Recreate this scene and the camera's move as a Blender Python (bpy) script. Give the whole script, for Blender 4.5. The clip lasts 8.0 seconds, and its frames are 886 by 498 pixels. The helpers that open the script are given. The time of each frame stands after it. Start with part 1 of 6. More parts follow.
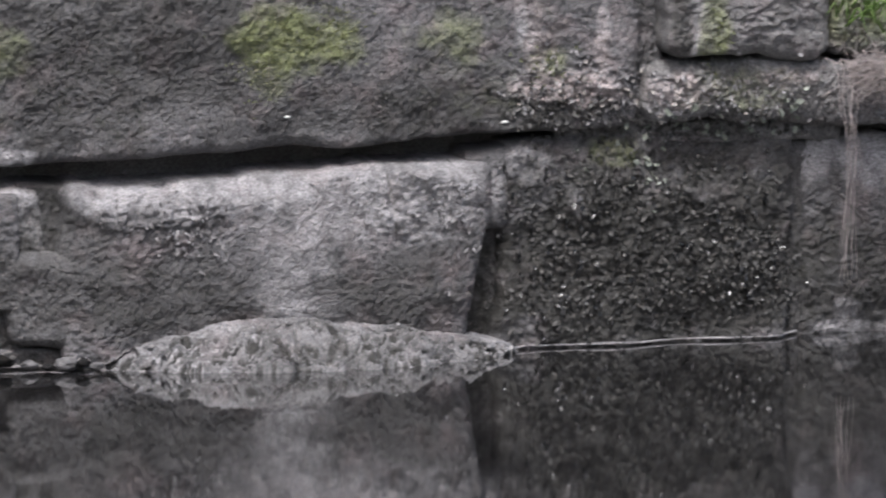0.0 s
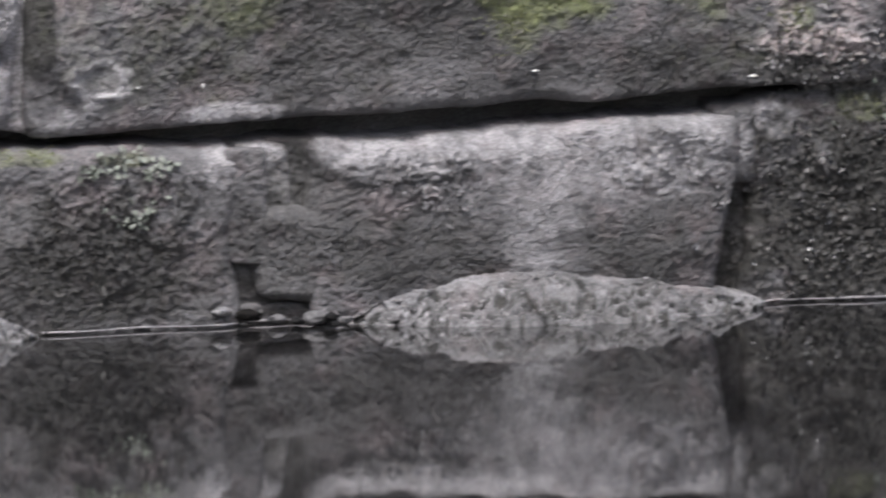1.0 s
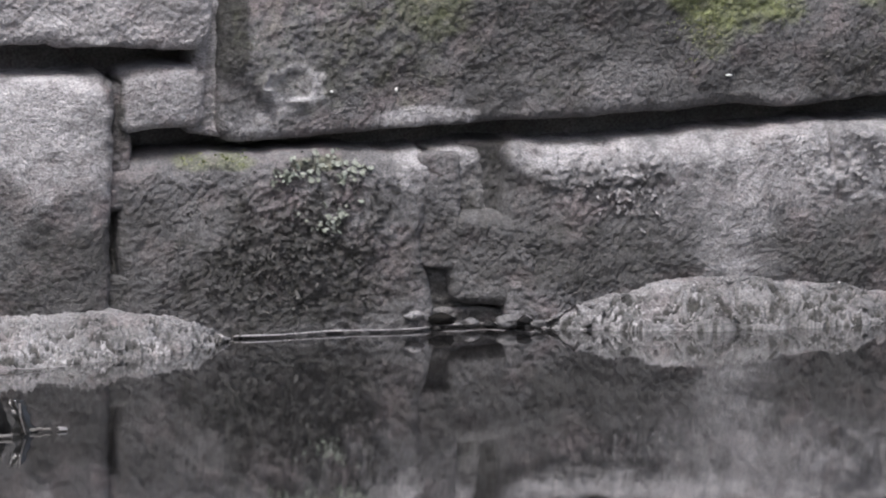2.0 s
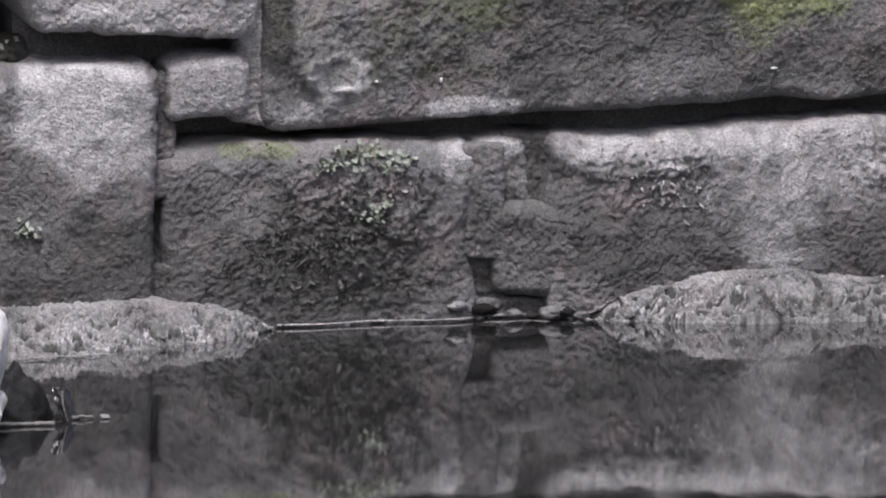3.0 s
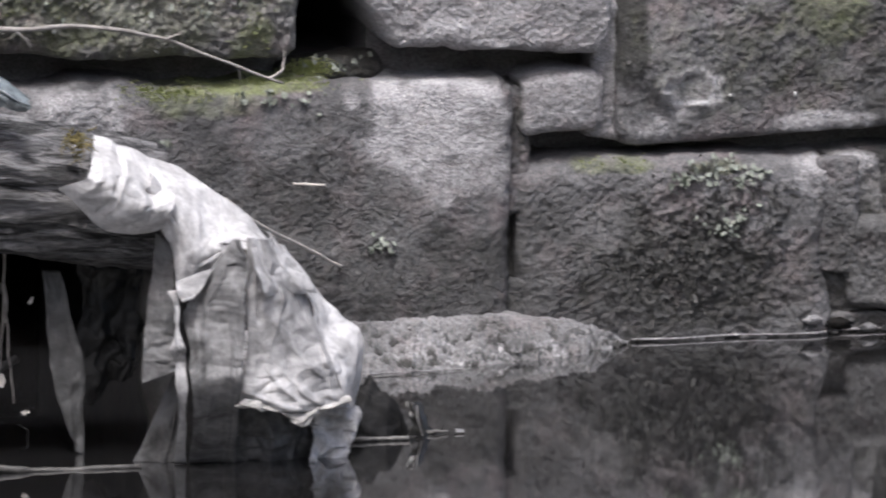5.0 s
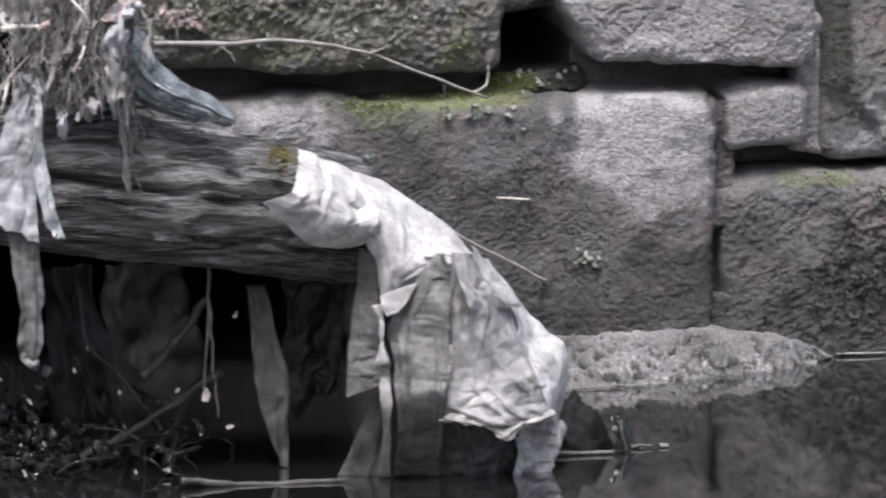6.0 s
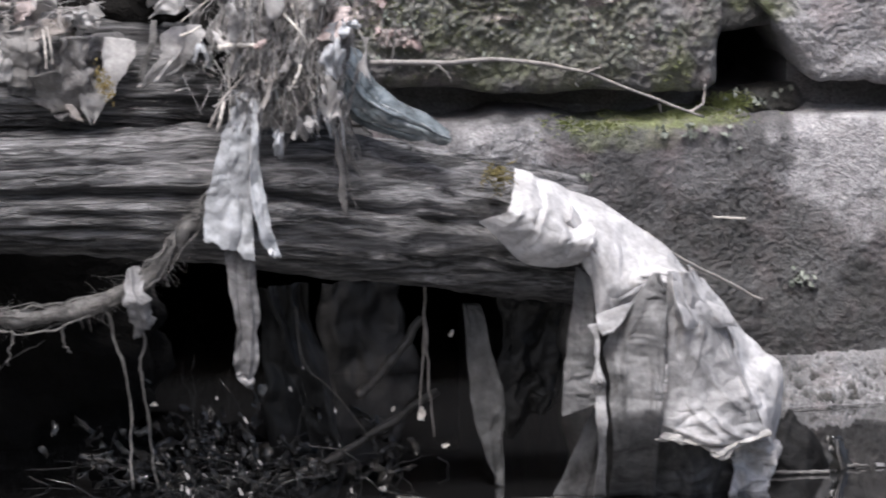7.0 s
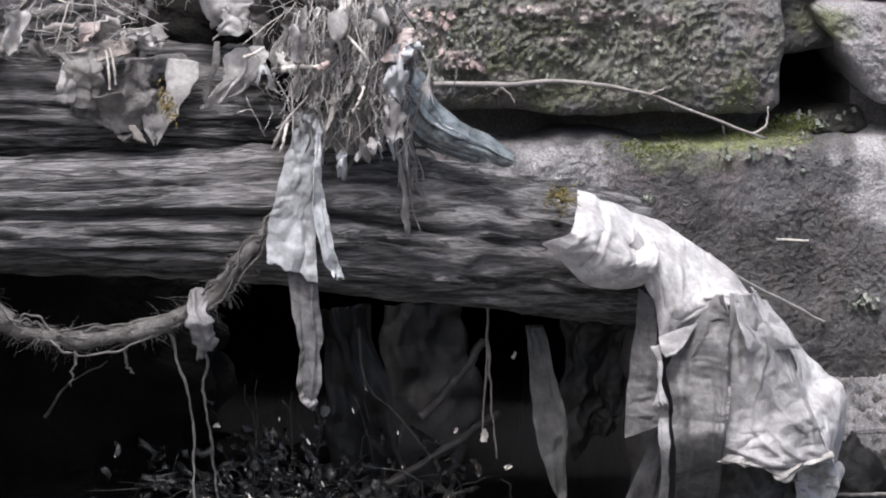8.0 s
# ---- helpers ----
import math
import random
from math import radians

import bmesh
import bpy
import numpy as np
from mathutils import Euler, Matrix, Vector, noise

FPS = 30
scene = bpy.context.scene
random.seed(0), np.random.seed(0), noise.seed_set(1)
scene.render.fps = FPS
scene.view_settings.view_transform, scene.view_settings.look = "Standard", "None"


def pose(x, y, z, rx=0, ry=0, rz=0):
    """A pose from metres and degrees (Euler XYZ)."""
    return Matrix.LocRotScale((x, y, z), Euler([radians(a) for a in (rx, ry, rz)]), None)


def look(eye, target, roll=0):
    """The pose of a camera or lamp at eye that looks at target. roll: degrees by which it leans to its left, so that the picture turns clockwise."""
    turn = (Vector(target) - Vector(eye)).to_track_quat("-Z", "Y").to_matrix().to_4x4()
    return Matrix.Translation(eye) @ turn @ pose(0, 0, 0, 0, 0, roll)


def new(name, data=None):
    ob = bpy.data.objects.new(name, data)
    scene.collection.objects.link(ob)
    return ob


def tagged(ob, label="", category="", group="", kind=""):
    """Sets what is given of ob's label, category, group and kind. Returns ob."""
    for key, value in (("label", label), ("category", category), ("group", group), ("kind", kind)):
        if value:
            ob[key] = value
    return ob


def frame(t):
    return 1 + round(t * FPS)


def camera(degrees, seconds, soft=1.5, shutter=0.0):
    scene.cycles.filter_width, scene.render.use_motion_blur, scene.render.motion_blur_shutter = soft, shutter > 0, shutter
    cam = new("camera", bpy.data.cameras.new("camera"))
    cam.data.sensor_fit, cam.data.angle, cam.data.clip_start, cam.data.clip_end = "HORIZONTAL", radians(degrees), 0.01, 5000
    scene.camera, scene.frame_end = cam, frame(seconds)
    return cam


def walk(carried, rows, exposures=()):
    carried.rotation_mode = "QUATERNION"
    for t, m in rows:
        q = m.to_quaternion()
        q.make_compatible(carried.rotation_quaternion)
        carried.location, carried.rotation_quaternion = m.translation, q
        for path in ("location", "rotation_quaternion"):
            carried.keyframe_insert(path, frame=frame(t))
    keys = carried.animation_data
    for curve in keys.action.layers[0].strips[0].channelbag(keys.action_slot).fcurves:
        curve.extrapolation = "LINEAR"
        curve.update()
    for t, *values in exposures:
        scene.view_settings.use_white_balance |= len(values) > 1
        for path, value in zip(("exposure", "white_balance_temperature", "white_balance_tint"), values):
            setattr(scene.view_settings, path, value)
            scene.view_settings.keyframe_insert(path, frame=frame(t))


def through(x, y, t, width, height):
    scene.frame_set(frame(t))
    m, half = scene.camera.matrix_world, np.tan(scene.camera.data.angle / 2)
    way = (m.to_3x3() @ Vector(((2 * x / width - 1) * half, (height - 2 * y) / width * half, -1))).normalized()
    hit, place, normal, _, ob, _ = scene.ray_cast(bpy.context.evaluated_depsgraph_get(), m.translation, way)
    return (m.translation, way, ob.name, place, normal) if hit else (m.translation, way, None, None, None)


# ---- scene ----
cam = camera(5.5, 8.0, soft=1.9, shutter=0.4)
EYE = (-1.1, -7.715, 1.459)
# seconds, pan, tilt, roll in degrees: a long lens panning from a fixed stand
ROWS = [
    (0.0, -19.0000, -9.5000, -1.1000),
    (0.2, -18.7723, -9.5296, -1.1500),
    (0.5, -18.4960, -9.5961, -1.0260),
    (0.7, -18.1494, -9.6664, -0.9473),
    (1.0, -17.4779, -9.8130, -0.8574),
    (1.2, -17.1451, -9.8026, -0.8006),
    (1.5, -16.7717, -9.7936, -0.8379),
    (1.8, -16.4398, -9.8181, -0.7400),
    (2.0, -16.2786, -9.8051, -0.7582),
    (2.2, -16.2060, -9.8458, -0.7700),
    (3.3, -15.7909, -9.8539, -1.3180),
    (3.5, -15.5957, -9.8087, -1.2739),
    (3.8, -15.2759, -9.7857, -1.1574),
    (4.0, -15.0898, -9.7789, -1.1010),
    (4.2, -14.8487, -9.8272, -1.0511),
    (4.5, -14.4819, -9.8662, -0.9113),
    (4.7, -14.2007, -9.8435, -0.7855),
    (5.8, -12.7871, -9.7633, -0.4807),
    (6.0, -12.5373, -9.7389, -0.4373),
    (6.2, -12.2771, -9.7562, -0.4215),
    (6.5, -11.9141, -9.7256, -0.3779),
    (6.8, -11.4632, -9.6434, -0.3311),
    (7.0, -11.2006, -9.6295, -0.2969),
    (7.2, -10.9850, -9.5535, -0.2662),
    (7.5, -10.7747, -9.4648, -0.3150),
    (7.7, -10.7459, -9.4767, -0.3600),
    (8.0, -10.7996, -9.4970, -0.3245),
]
walk(cam, [(t, pose(*EYE, 90 + tilt, roll, pan)) for t, pan, tilt, roll in ROWS], [(0.0, 0.95, 6150, 11.0), (8.0, 0.95, 6150, 11.0)])

# ---- light: overcast daylight from above ----
world = bpy.data.worlds.new("overcast_sky")
scene.world = world
world.use_nodes = True
wn, wl = world.node_tree.nodes, world.node_tree.links
sky = wn.new("ShaderNodeTexSky")
sky.sky_type, sky.sun_disc = "NISHITA", False
sky.sun_elevation, sky.sun_rotation = radians(62), radians(205)
sky.air_density, sky.dust_density, sky.ozone_density = 1.0, 6.0, 0.6
wl.new(sky.outputs[0], wn["Background"].inputs[0])
wn["Background"].inputs[1].default_value = 0.1
sun = new("sun", bpy.data.lights.new("sun", "SUN"))
sun.data.energy, sun.data.angle, sun.data.color = 2.3, radians(14), (1.0, 0.98, 0.96)
sun.matrix_world = look((-1.0, -3.2, 8.5), (0.6, 0, 0))


# ---- noise ----
def lattice(ix, iy, iz, seed):
    h = (ix * 374761393 + iy * 668265263 + iz * 2147483647 + seed * 1274126177) & 0xFFFFFFFF
    h = ((h ^ (h >> 13)) * 1103515245) & 0xFFFFFFFF
    h = ((h ^ (h >> 16)) * 2246822519) & 0xFFFFFFFF
    return ((h ^ (h >> 15)) & 0xFFFF) / 32767.5 - 1.0


def vnoise(x, y, z=0.0, seed=0):
    x, y, z = np.broadcast_arrays(np.asarray(x, float), np.asarray(y, float), np.asarray(z, float))
    fx, fy, fz = np.floor(x), np.floor(y), np.floor(z)
    ix, iy, iz = fx.astype(np.int64), fy.astype(np.int64), fz.astype(np.int64)
    a, b, c = x - fx, y - fy, z - fz
    a, b, c = (q * q * q * (q * (q * 6 - 15) + 10) for q in (a, b, c))
    total = 0.0
    for dx in (0, 1):
        for dy in (0, 1):
            for dz in (0, 1):
                w = (a if dx else 1 - a) * (b if dy else 1 - b) * (c if dz else 1 - c)
                total = total + w * lattice(ix + dx, iy + dy, iz + dz, seed)
    return total


def fbm(x, y, z=0.0, octaves=4, seed=0, gain=0.5):
    total, amp, f = 0.0, 1.0, 1.0
    for k in range(octaves):
        total = total + amp * vnoise(np.asarray(x) * f, np.asarray(y) * f, np.asarray(z) * f, seed + 17 * k)
        amp, f = amp * gain, f * 2.03
    return total


def ridged(x, y, z=0.0, octaves=3, seed=0):
    total, amp, f = 0.0, 1.0, 1.0
    for k in range(octaves):
        total = total + amp * (1 - 2 * np.abs(vnoise(np.asarray(x) * f, np.asarray(y) * f, np.asarray(z) * f, seed + 31 * k)))
        amp, f = amp * 0.55, f * 2.1
    return total


# ---- materials ----
def material(name):
    m = bpy.data.materials.new(name)
    m.use_nodes = True
    return m, m.node_tree.nodes, m.node_tree.links, m.node_tree.nodes["Principled BSDF"]


def noise_node(nodes, links, scale, detail=5, rough=0.6, stretch=None, source="Object", distort=0.0):
    tc = nodes.new("ShaderNodeTexCoord")
    out = tc.outputs[source]
    if stretch:
        mp = nodes.new("ShaderNodeMapping")
        mp.inputs["Scale"].default_value = stretch
        links.new(out, mp.inputs[0])
        out = mp.outputs[0]
    n = nodes.new("ShaderNodeTexNoise")
    n.inputs["Scale"].default_value, n.inputs["Detail"].default_value = scale, detail
    n.inputs["Roughness"].default_value, n.inputs["Distortion"].default_value = rough, distort
    links.new(out, n.inputs["Vector"])
    return n.outputs["Fac"]


def ramp(nodes, links, fac, *stops):
    r = nodes.new("ShaderNodeValToRGB")
    while len(r.color_ramp.elements) < len(stops):
        r.color_ramp.elements.new(0.5)
    for e, (p, c) in zip(r.color_ramp.elements, stops):
        e.position = p
        e.color = (c, c, c, 1) if isinstance(c, (int, float)) else (*c, 1)
    links.new(fac, r.inputs[0])
    return r.outputs[0]


def mixed(nodes, links, fac, a, b, blend="MIX"):
    n = nodes.new("ShaderNodeMix")
    n.data_type, n.blend_type = "RGBA", blend
    for socket, v in ((n.inputs[0], fac), (n.inputs[6], a), (n.inputs[7], b)):
        if isinstance(v, (int, float)):
            socket.default_value = v
        elif isinstance(v, tuple):
            socket.default_value = (*v, 1)
        else:
            links.new(v, socket)
    return n.outputs[2]


def calc(nodes, links, op, a, b=0.0):
    n = nodes.new("ShaderNodeMath")
    n.operation = op
    for socket, v in ((n.inputs[0], a), (n.inputs[1], b)):
        if isinstance(v, (int, float)):
            socket.default_value = v
        else:
            links.new(v, socket)
    return n.outputs[0]


def bump(nodes, links, bsdf, height, strength, distance):
    b = nodes.new("ShaderNodeBump")
    b.inputs["Strength"].default_value, b.inputs["Distance"].default_value = strength, distance
    links.new(height, b.inputs["Height"])
    links.new(b.outputs[0], bsdf.inputs["Normal"])


def attr(nodes, name):
    a = nodes.new("ShaderNodeAttribute")
    a.attribute_name = name
    return a.outputs["Fac"]


def stone_material(name, dark, light, pale=(0.44, 0.426, 0.434), algae_shade=(0.035, 0.034, 0.03), green=(0.185, 0.205, 0.095), gloss=0.0):
    m, nd, lk, bs = material(name)
    big = noise_node(nd, lk, 11, 5, 0.6)
    mid = noise_node(nd, lk, 70, 6, 0.65)
    fine = noise_node(nd, lk, 420, 4, 0.7)
    pits = noise_node(nd, lk, 640, 2, 0.5)
    spread = calc(nd, lk, "ADD", calc(nd, lk, "MULTIPLY", big, 0.75), calc(nd, lk, "MULTIPLY", mid, 0.4))
    col = mixed(nd, lk, ramp(nd, lk, spread, (0.36, 0.0), (0.78, 1.0)), dark, light)
    col = mixed(nd, lk, ramp(nd, lk, noise_node(nd, lk, 26, 4, 0.6), (0.5, 0.0), (0.72, 0.45)), col, (0.25, 0.195, 0.195))
    rough_edge = calc(nd, lk, "MULTIPLY", calc(nd, lk, "SUBTRACT", mid, 0.5), 2.6)
    # the first, dark mask holds algae stains and also painted shade in recesses
    for key, tint, keep in (("algae_shade", algae_shade, 0.9), ("pale", pale, 0.85), ("moss", green, 0.95), ("crust", (0.46, 0.395, 0.385), 0.8)):
        mask = calc(nd, lk, "ADD", attr(nd, key), calc(nd, lk, "MULTIPLY", rough_edge, attr(nd, key)))
        col = mixed(nd, lk, ramp(nd, lk, mask, (0.12, 0.0), (0.75, keep)), col, tint)
    col = mixed(nd, lk, 0.6, col, ramp(nd, lk, fine, (0.34, 0.3), (0.64, 1.5)), "MULTIPLY")
    # cavity shade of the bump's pits, multiplied into the colour
    col = mixed(nd, lk, 0.4, col, ramp(nd, lk, pits, (0.3, 0.2), (0.5, 1.1)), "MULTIPLY")
    lk.new(col, bs.inputs["Base Color"])
    lk.new(ramp(nd, lk, mid if gloss else big, (0.3, 0.58 - gloss), (0.7, 0.85 - gloss * 0.6)), bs.inputs["Roughness"])
    bs.inputs["Specular IOR Level"].default_value = 0.35
    grain = noise_node(nd, lk, 300, 4, 0.65)
    relief = calc(nd, lk, "ADD", calc(nd, lk, "MULTIPLY", mid, 0.15), calc(nd, lk, "MULTIPLY", grain, 0.6))
    relief = calc(nd, lk, "ADD", relief, calc(nd, lk, "MULTIPLY", pits, 0.35))
    bump(nd, lk, bs, calc(nd, lk, "ADD", relief, calc(nd, lk, "MULTIPLY", fine, 0.6)), 1.0, 0.0034)
    return m


def plain_material(name, a, b, scale=40, rough=0.7, strength=0.3, dist=0.002, stretch=None, spec=0.4, metal=0.0, through=0.0):
    m, nd, lk, bs = material(name)
    n = noise_node(nd, lk, scale, 6, 0.65, stretch)
    n2 = noise_node(nd, lk, scale * 6, 4, 0.6, stretch)
    info = nd.new("ShaderNodeObjectInfo")
    col = mixed(nd, lk, ramp(nd, lk, n, (0.3, 0.0), (0.7, 1.0)), a, b)
    col = mixed(nd, lk, 0.6, col, ramp(nd, lk, info.outputs["Random"], (0.0, 0.6), (1.0, 1.2)), "MULTIPLY")
    col = mixed(nd, lk, 0.4, col, ramp(nd, lk, n2, (0.3, 0.5), (0.7, 1.2)), "MULTIPLY")
    lk.new(col, bs.inputs["Base Color"])
    bs.inputs["Roughness"].default_value, bs.inputs["Metallic"].default_value = rough, metal
    bs.inputs["Specular IOR Level"].default_value = spec
    if through:
        bs.inputs["Transmission Weight"].default_value = through
    bump(nd, lk, bs, calc(nd, lk, "ADD", n, calc(nd, lk, "MULTIPLY", n2, 0.4)), strength, dist)
    return m


def wood_material(name, dark, light):
    m, nd, lk, bs = material(name)
    grain = noise_node(nd, lk, 100, 8, 0.72, (0.12, 1, 1), distort=0.8)
    fibre = noise_node(nd, lk, 420, 4, 0.7, (0.09, 1, 1))
    patch = noise_node(nd, lk, 9, 4, 0.6, (0.5, 1, 1))
    col = mixed(nd, lk, ramp(nd, lk, grain, (0.36, 0.0), (0.66, 1.0)), dark, light)
    col = mixed(nd, lk, ramp(nd, lk, patch, (0.4, 0.0), (0.7, 0.6)), col, (0.055, 0.05, 0.047))
    col = mixed(nd, lk, 0.7, col, ramp(nd, lk, fibre, (0.34, 0.25), (0.62, 1.3)), "MULTIPLY")
    split = calc(nd, lk, "ABSOLUTE", calc(nd, lk, "SUBTRACT", noise_node(nd, lk, 60, 5, 0.62, (0.07, 1, 1), distort=0.3), 0.5))
    groove = ramp(nd, lk, split, (0.0, 0.0), (0.05, 1.0))
    col = mixed(nd, lk, 0.6, col, groove, "MULTIPLY")
    lk.new(col, bs.inputs["Base Color"])
    bs.inputs["Roughness"].default_value, bs.inputs["Specular IOR Level"].default_value = 0.62, 0.4
    bump(nd, lk, bs, calc(nd, lk, "ADD", calc(nd, lk, "MULTIPLY", groove, 0.5), calc(nd, lk, "ADD", grain, calc(nd, lk, "MULTIPLY", fibre, 0.6))), 1.0, 0.007)
    return m


def film_material(name, a, b, scale=18, rough=0.55, crinkle=0.5):
    m, nd, lk, bs = material(name)
    stain = noise_node(nd, lk, scale, 6, 0.65, distort=0.8)
    speck = noise_node(nd, lk, 160, 5, 0.7)
    bend = noise_node(nd, lk, 48, 4, 0.55, distort=1.4)
    bend.node.noise_type = "RIDGED_MULTIFRACTAL"
    fine = noise_node(nd, lk, 130, 4, 0.55, distort=1.6)
    fine.node.noise_type = "RIDGED_MULTIFRACTAL"
    col = mixed(nd, lk, ramp(nd, lk, stain, (0.34, 0.0), (0.66, 1.0)), a, b)
    streak = noise_node(nd, lk, 45, 6, 0.7, (1, 1, 0.8), distort=0.6)
    col = mixed(nd, lk, 0.4, col, ramp(nd, lk, streak, (0.34, 0.45), (0.56, 1.08)), "MULTIPLY")
    col = mixed(nd, lk, 0.5, col, ramp(nd, lk, speck, (0.32, 0.5), (0.62, 1.1)), "MULTIPLY")
    lk.new(col, bs.inputs["Base Color"])
    bs.inputs["Roughness"].default_value, bs.inputs["Specular IOR Level"].default_value = rough, 0.35
    bump(nd, lk, bs, calc(nd, lk, "ADD", calc(nd, lk, "MULTIPLY", bend, 0.5), calc(nd, lk, "MULTIPLY", fine, 0.5)), crinkle, 0.0016)
    glow = nd.new("ShaderNodeBsdfTranslucent")
    lk.new(col, glow.inputs["Color"])
    both = nd.new("ShaderNodeMixShader")
    both.inputs[0].default_value = 0.3
    lk.new(bs.outputs[0], both.inputs[1])
    lk.new(glow.outputs[0], both.inputs[2])
    lk.new(both.outputs[0], nd["Material Output"].inputs["Surface"])
    return m


STONE = stone_material("weathered_sandstone", (0.055, 0.0528, 0.0533), (0.205, 0.1988, 0.203))
STONE_LIGHT = stone_material("pale_gritstone", (0.17, 0.163, 0.166), (0.42, 0.405, 0.413))
SHELF = stone_material("silty_wet_rock", (0.09, 0.088, 0.089), (0.36, 0.351, 0.356), gloss=0.3)
STONE_MID = stone_material("lichened_sandstone", (0.085, 0.082, 0.08), (0.27, 0.262, 0.26))
MORTAR = stone_material("old_mortar", (0.08, 0.0775, 0.0775), (0.24, 0.233, 0.235))
# grit kept bright so that it paints a wet sparkle on the shelves
GRIT = plain_material("pale_sparkle_grit", (0.14, 0.136, 0.138), (0.5, 0.488, 0.492), 200, 0.45)
# near-black rock: the darkness of a shaded hollow is in its colour
SHADED_ROCK = plain_material("shade_black_rock", (0.006, 0.0058, 0.0058), (0.022, 0.0213, 0.0215), 60, 0.7, 0.7, 0.004, spec=0.15)
STONE_PLAIN = plain_material("dull_rubble_stone", (0.05, 0.048, 0.0485), (0.16, 0.155, 0.157), 80, 0.7, 0.7, 0.003)
# earth taken down to near black, so its colour holds the hollow's shade
EARTH = plain_material("shade_black_earth", (0.006, 0.0056, 0.0052), (0.016, 0.0147, 0.0135), 12, 0.9, 0.6, 0.02, spec=0.1)
GROUND = plain_material("bank_soil_and_grass", (0.03, 0.035, 0.018), (0.07, 0.075, 0.04), 3, 0.9, 0.5, 0.03)
WOOD = wood_material("weathered_wet_wood", (0.045, 0.0437, 0.0437), (0.44, 0.428, 0.435))
TWIG = plain_material("bare_grey_twig", (0.2, 0.18, 0.165), (0.42, 0.39, 0.37), 90, 0.7)
DARK_TWIG = plain_material("wet_dark_stick", (0.025, 0.0235, 0.022), (0.085, 0.08, 0.076), 90, 0.42)
STRAW = plain_material("bleached_straw", (0.5, 0.46, 0.42), (0.72, 0.68, 0.63), 90, 0.6)
ROOT = plain_material("fibrous_root", (0.09, 0.085, 0.081), (0.24, 0.228, 0.22), 160, 0.8, 0.8, 0.004)
LEAF = plain_material("dead_leaf", (0.14, 0.125, 0.115), (0.38, 0.34, 0.32), 120, 0.55)
WET_GLOSS = plain_material("glistening_wet_leaf", (0.01, 0.0095, 0.009), (0.03, 0.028, 0.027), 100, 0.08, 0.4, 0.003, spec=1.0)
WET_LEAF = plain_material("wet_black_leaf", (0.008, 0.0075, 0.007), (0.03, 0.028, 0.026), 100, 0.22, spec=0.7)
RAG = film_material("grey_plastic_sheet", (0.2, 0.203, 0.21), (0.5, 0.505, 0.522), 34, 0.4, crinkle=0.3)
# next two rags: colours lowered to carry the shade under the log
DARK_RAG = plain_material("hollow_shade_rag", (0.01, 0.0097, 0.0097), (0.036, 0.035, 0.035), 50, 0.5, 0.5, 0.003)
GREY_RAG = plain_material("shaded_grey_rag", (0.03, 0.0295, 0.0295), (0.1, 0.0985, 0.0985), 50, 0.55, 0.5, 0.003)
DIRTY_RAG = plain_material("mud_stained_rag", (0.1, 0.095, 0.09), (0.3, 0.285, 0.275), 50, 0.6, 0.5, 0.003)
BLUE = plain_material("slate_blue_plastic", (0.05, 0.06, 0.066), (0.22, 0.25, 0.268), 60, 0.23, 0.3, 0.003, spec=0.8)
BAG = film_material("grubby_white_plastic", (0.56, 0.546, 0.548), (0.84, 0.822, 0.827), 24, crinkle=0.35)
# shaded copy of BAG, for parts turned away from the sky
BAG_MID = film_material("shaded_white_plastic", (0.27, 0.263, 0.265), (0.58, 0.566, 0.57), 24, crinkle=0.3)
RAG_WARM = film_material("stained_pale_plastic", (0.26, 0.248, 0.245), (0.62, 0.6, 0.592), 40, 0.5, crinkle=0.25)
# greyed film: the darkness behind the thin front is put into its colour
BAG_FRONT = film_material("shade_greyed_plastic", (0.075, 0.0733, 0.0738), (0.28, 0.274, 0.2755), 22, crinkle=0.3)
WHITE_FILM = film_material("clean_bluish_plastic", (0.6, 0.61, 0.632), (0.82, 0.83, 0.856), 36, 0.4, crinkle=0.25)
# sodden film, darkened further for the shade low on the bag
BAG_WET_SHADE = film_material("sodden_shaded_plastic", (0.045, 0.044, 0.0445), (0.16, 0.156, 0.157), 26, 0.35, crinkle=0.3)
HEM = film_material("yellowed_plastic_hem", (0.36, 0.343, 0.325), (0.7, 0.675, 0.65), 30, crinkle=0.4)
SCRAP = film_material("pale_bluish_plastic", (0.36, 0.366, 0.382), (0.68, 0.69, 0.716), 36, 0.4, crinkle=0.25)
FIBRE = plain_material("bleached_dead_fibre", (0.3, 0.28, 0.275), (0.72, 0.69, 0.675), 120, 0.7)
BAG_GREY = film_material("thin_grey_plastic", (0.1, 0.097, 0.098), (0.36, 0.35, 0.354), 34, crinkle=0.3)
PINK_RAG = plain_material("pinkish_dead_bark", (0.26, 0.215, 0.205), (0.52, 0.44, 0.425), 90, 0.7)
FIBRE_RAG = plain_material("bleached_fibrous_rag", (0.2, 0.19, 0.186), (0.56, 0.535, 0.525), 140, 0.7, 0.8, 0.003)
BROWN_RAG = plain_material("brown_gritty_rag", (0.07, 0.066, 0.065), (0.3, 0.285, 0.28), 90, 0.6, 0.8, 0.004)
MOSS = plain_material("bright_moss", (0.17, 0.19, 0.075), (0.35, 0.385, 0.17), 130, 0.85)
GRASS = plain_material("fresh_grass", (0.09, 0.17, 0.035), (0.22, 0.33, 0.09), 60, 0.5)
LICHEN = plain_material("grey_green_liverwort", (0.12, 0.135, 0.105), (0.31, 0.33, 0.29), 120, 0.6)
CRUST = plain_material("tan_crust_lichen", (0.13, 0.12, 0.11), (0.4, 0.37, 0.348), 120, 0.75)
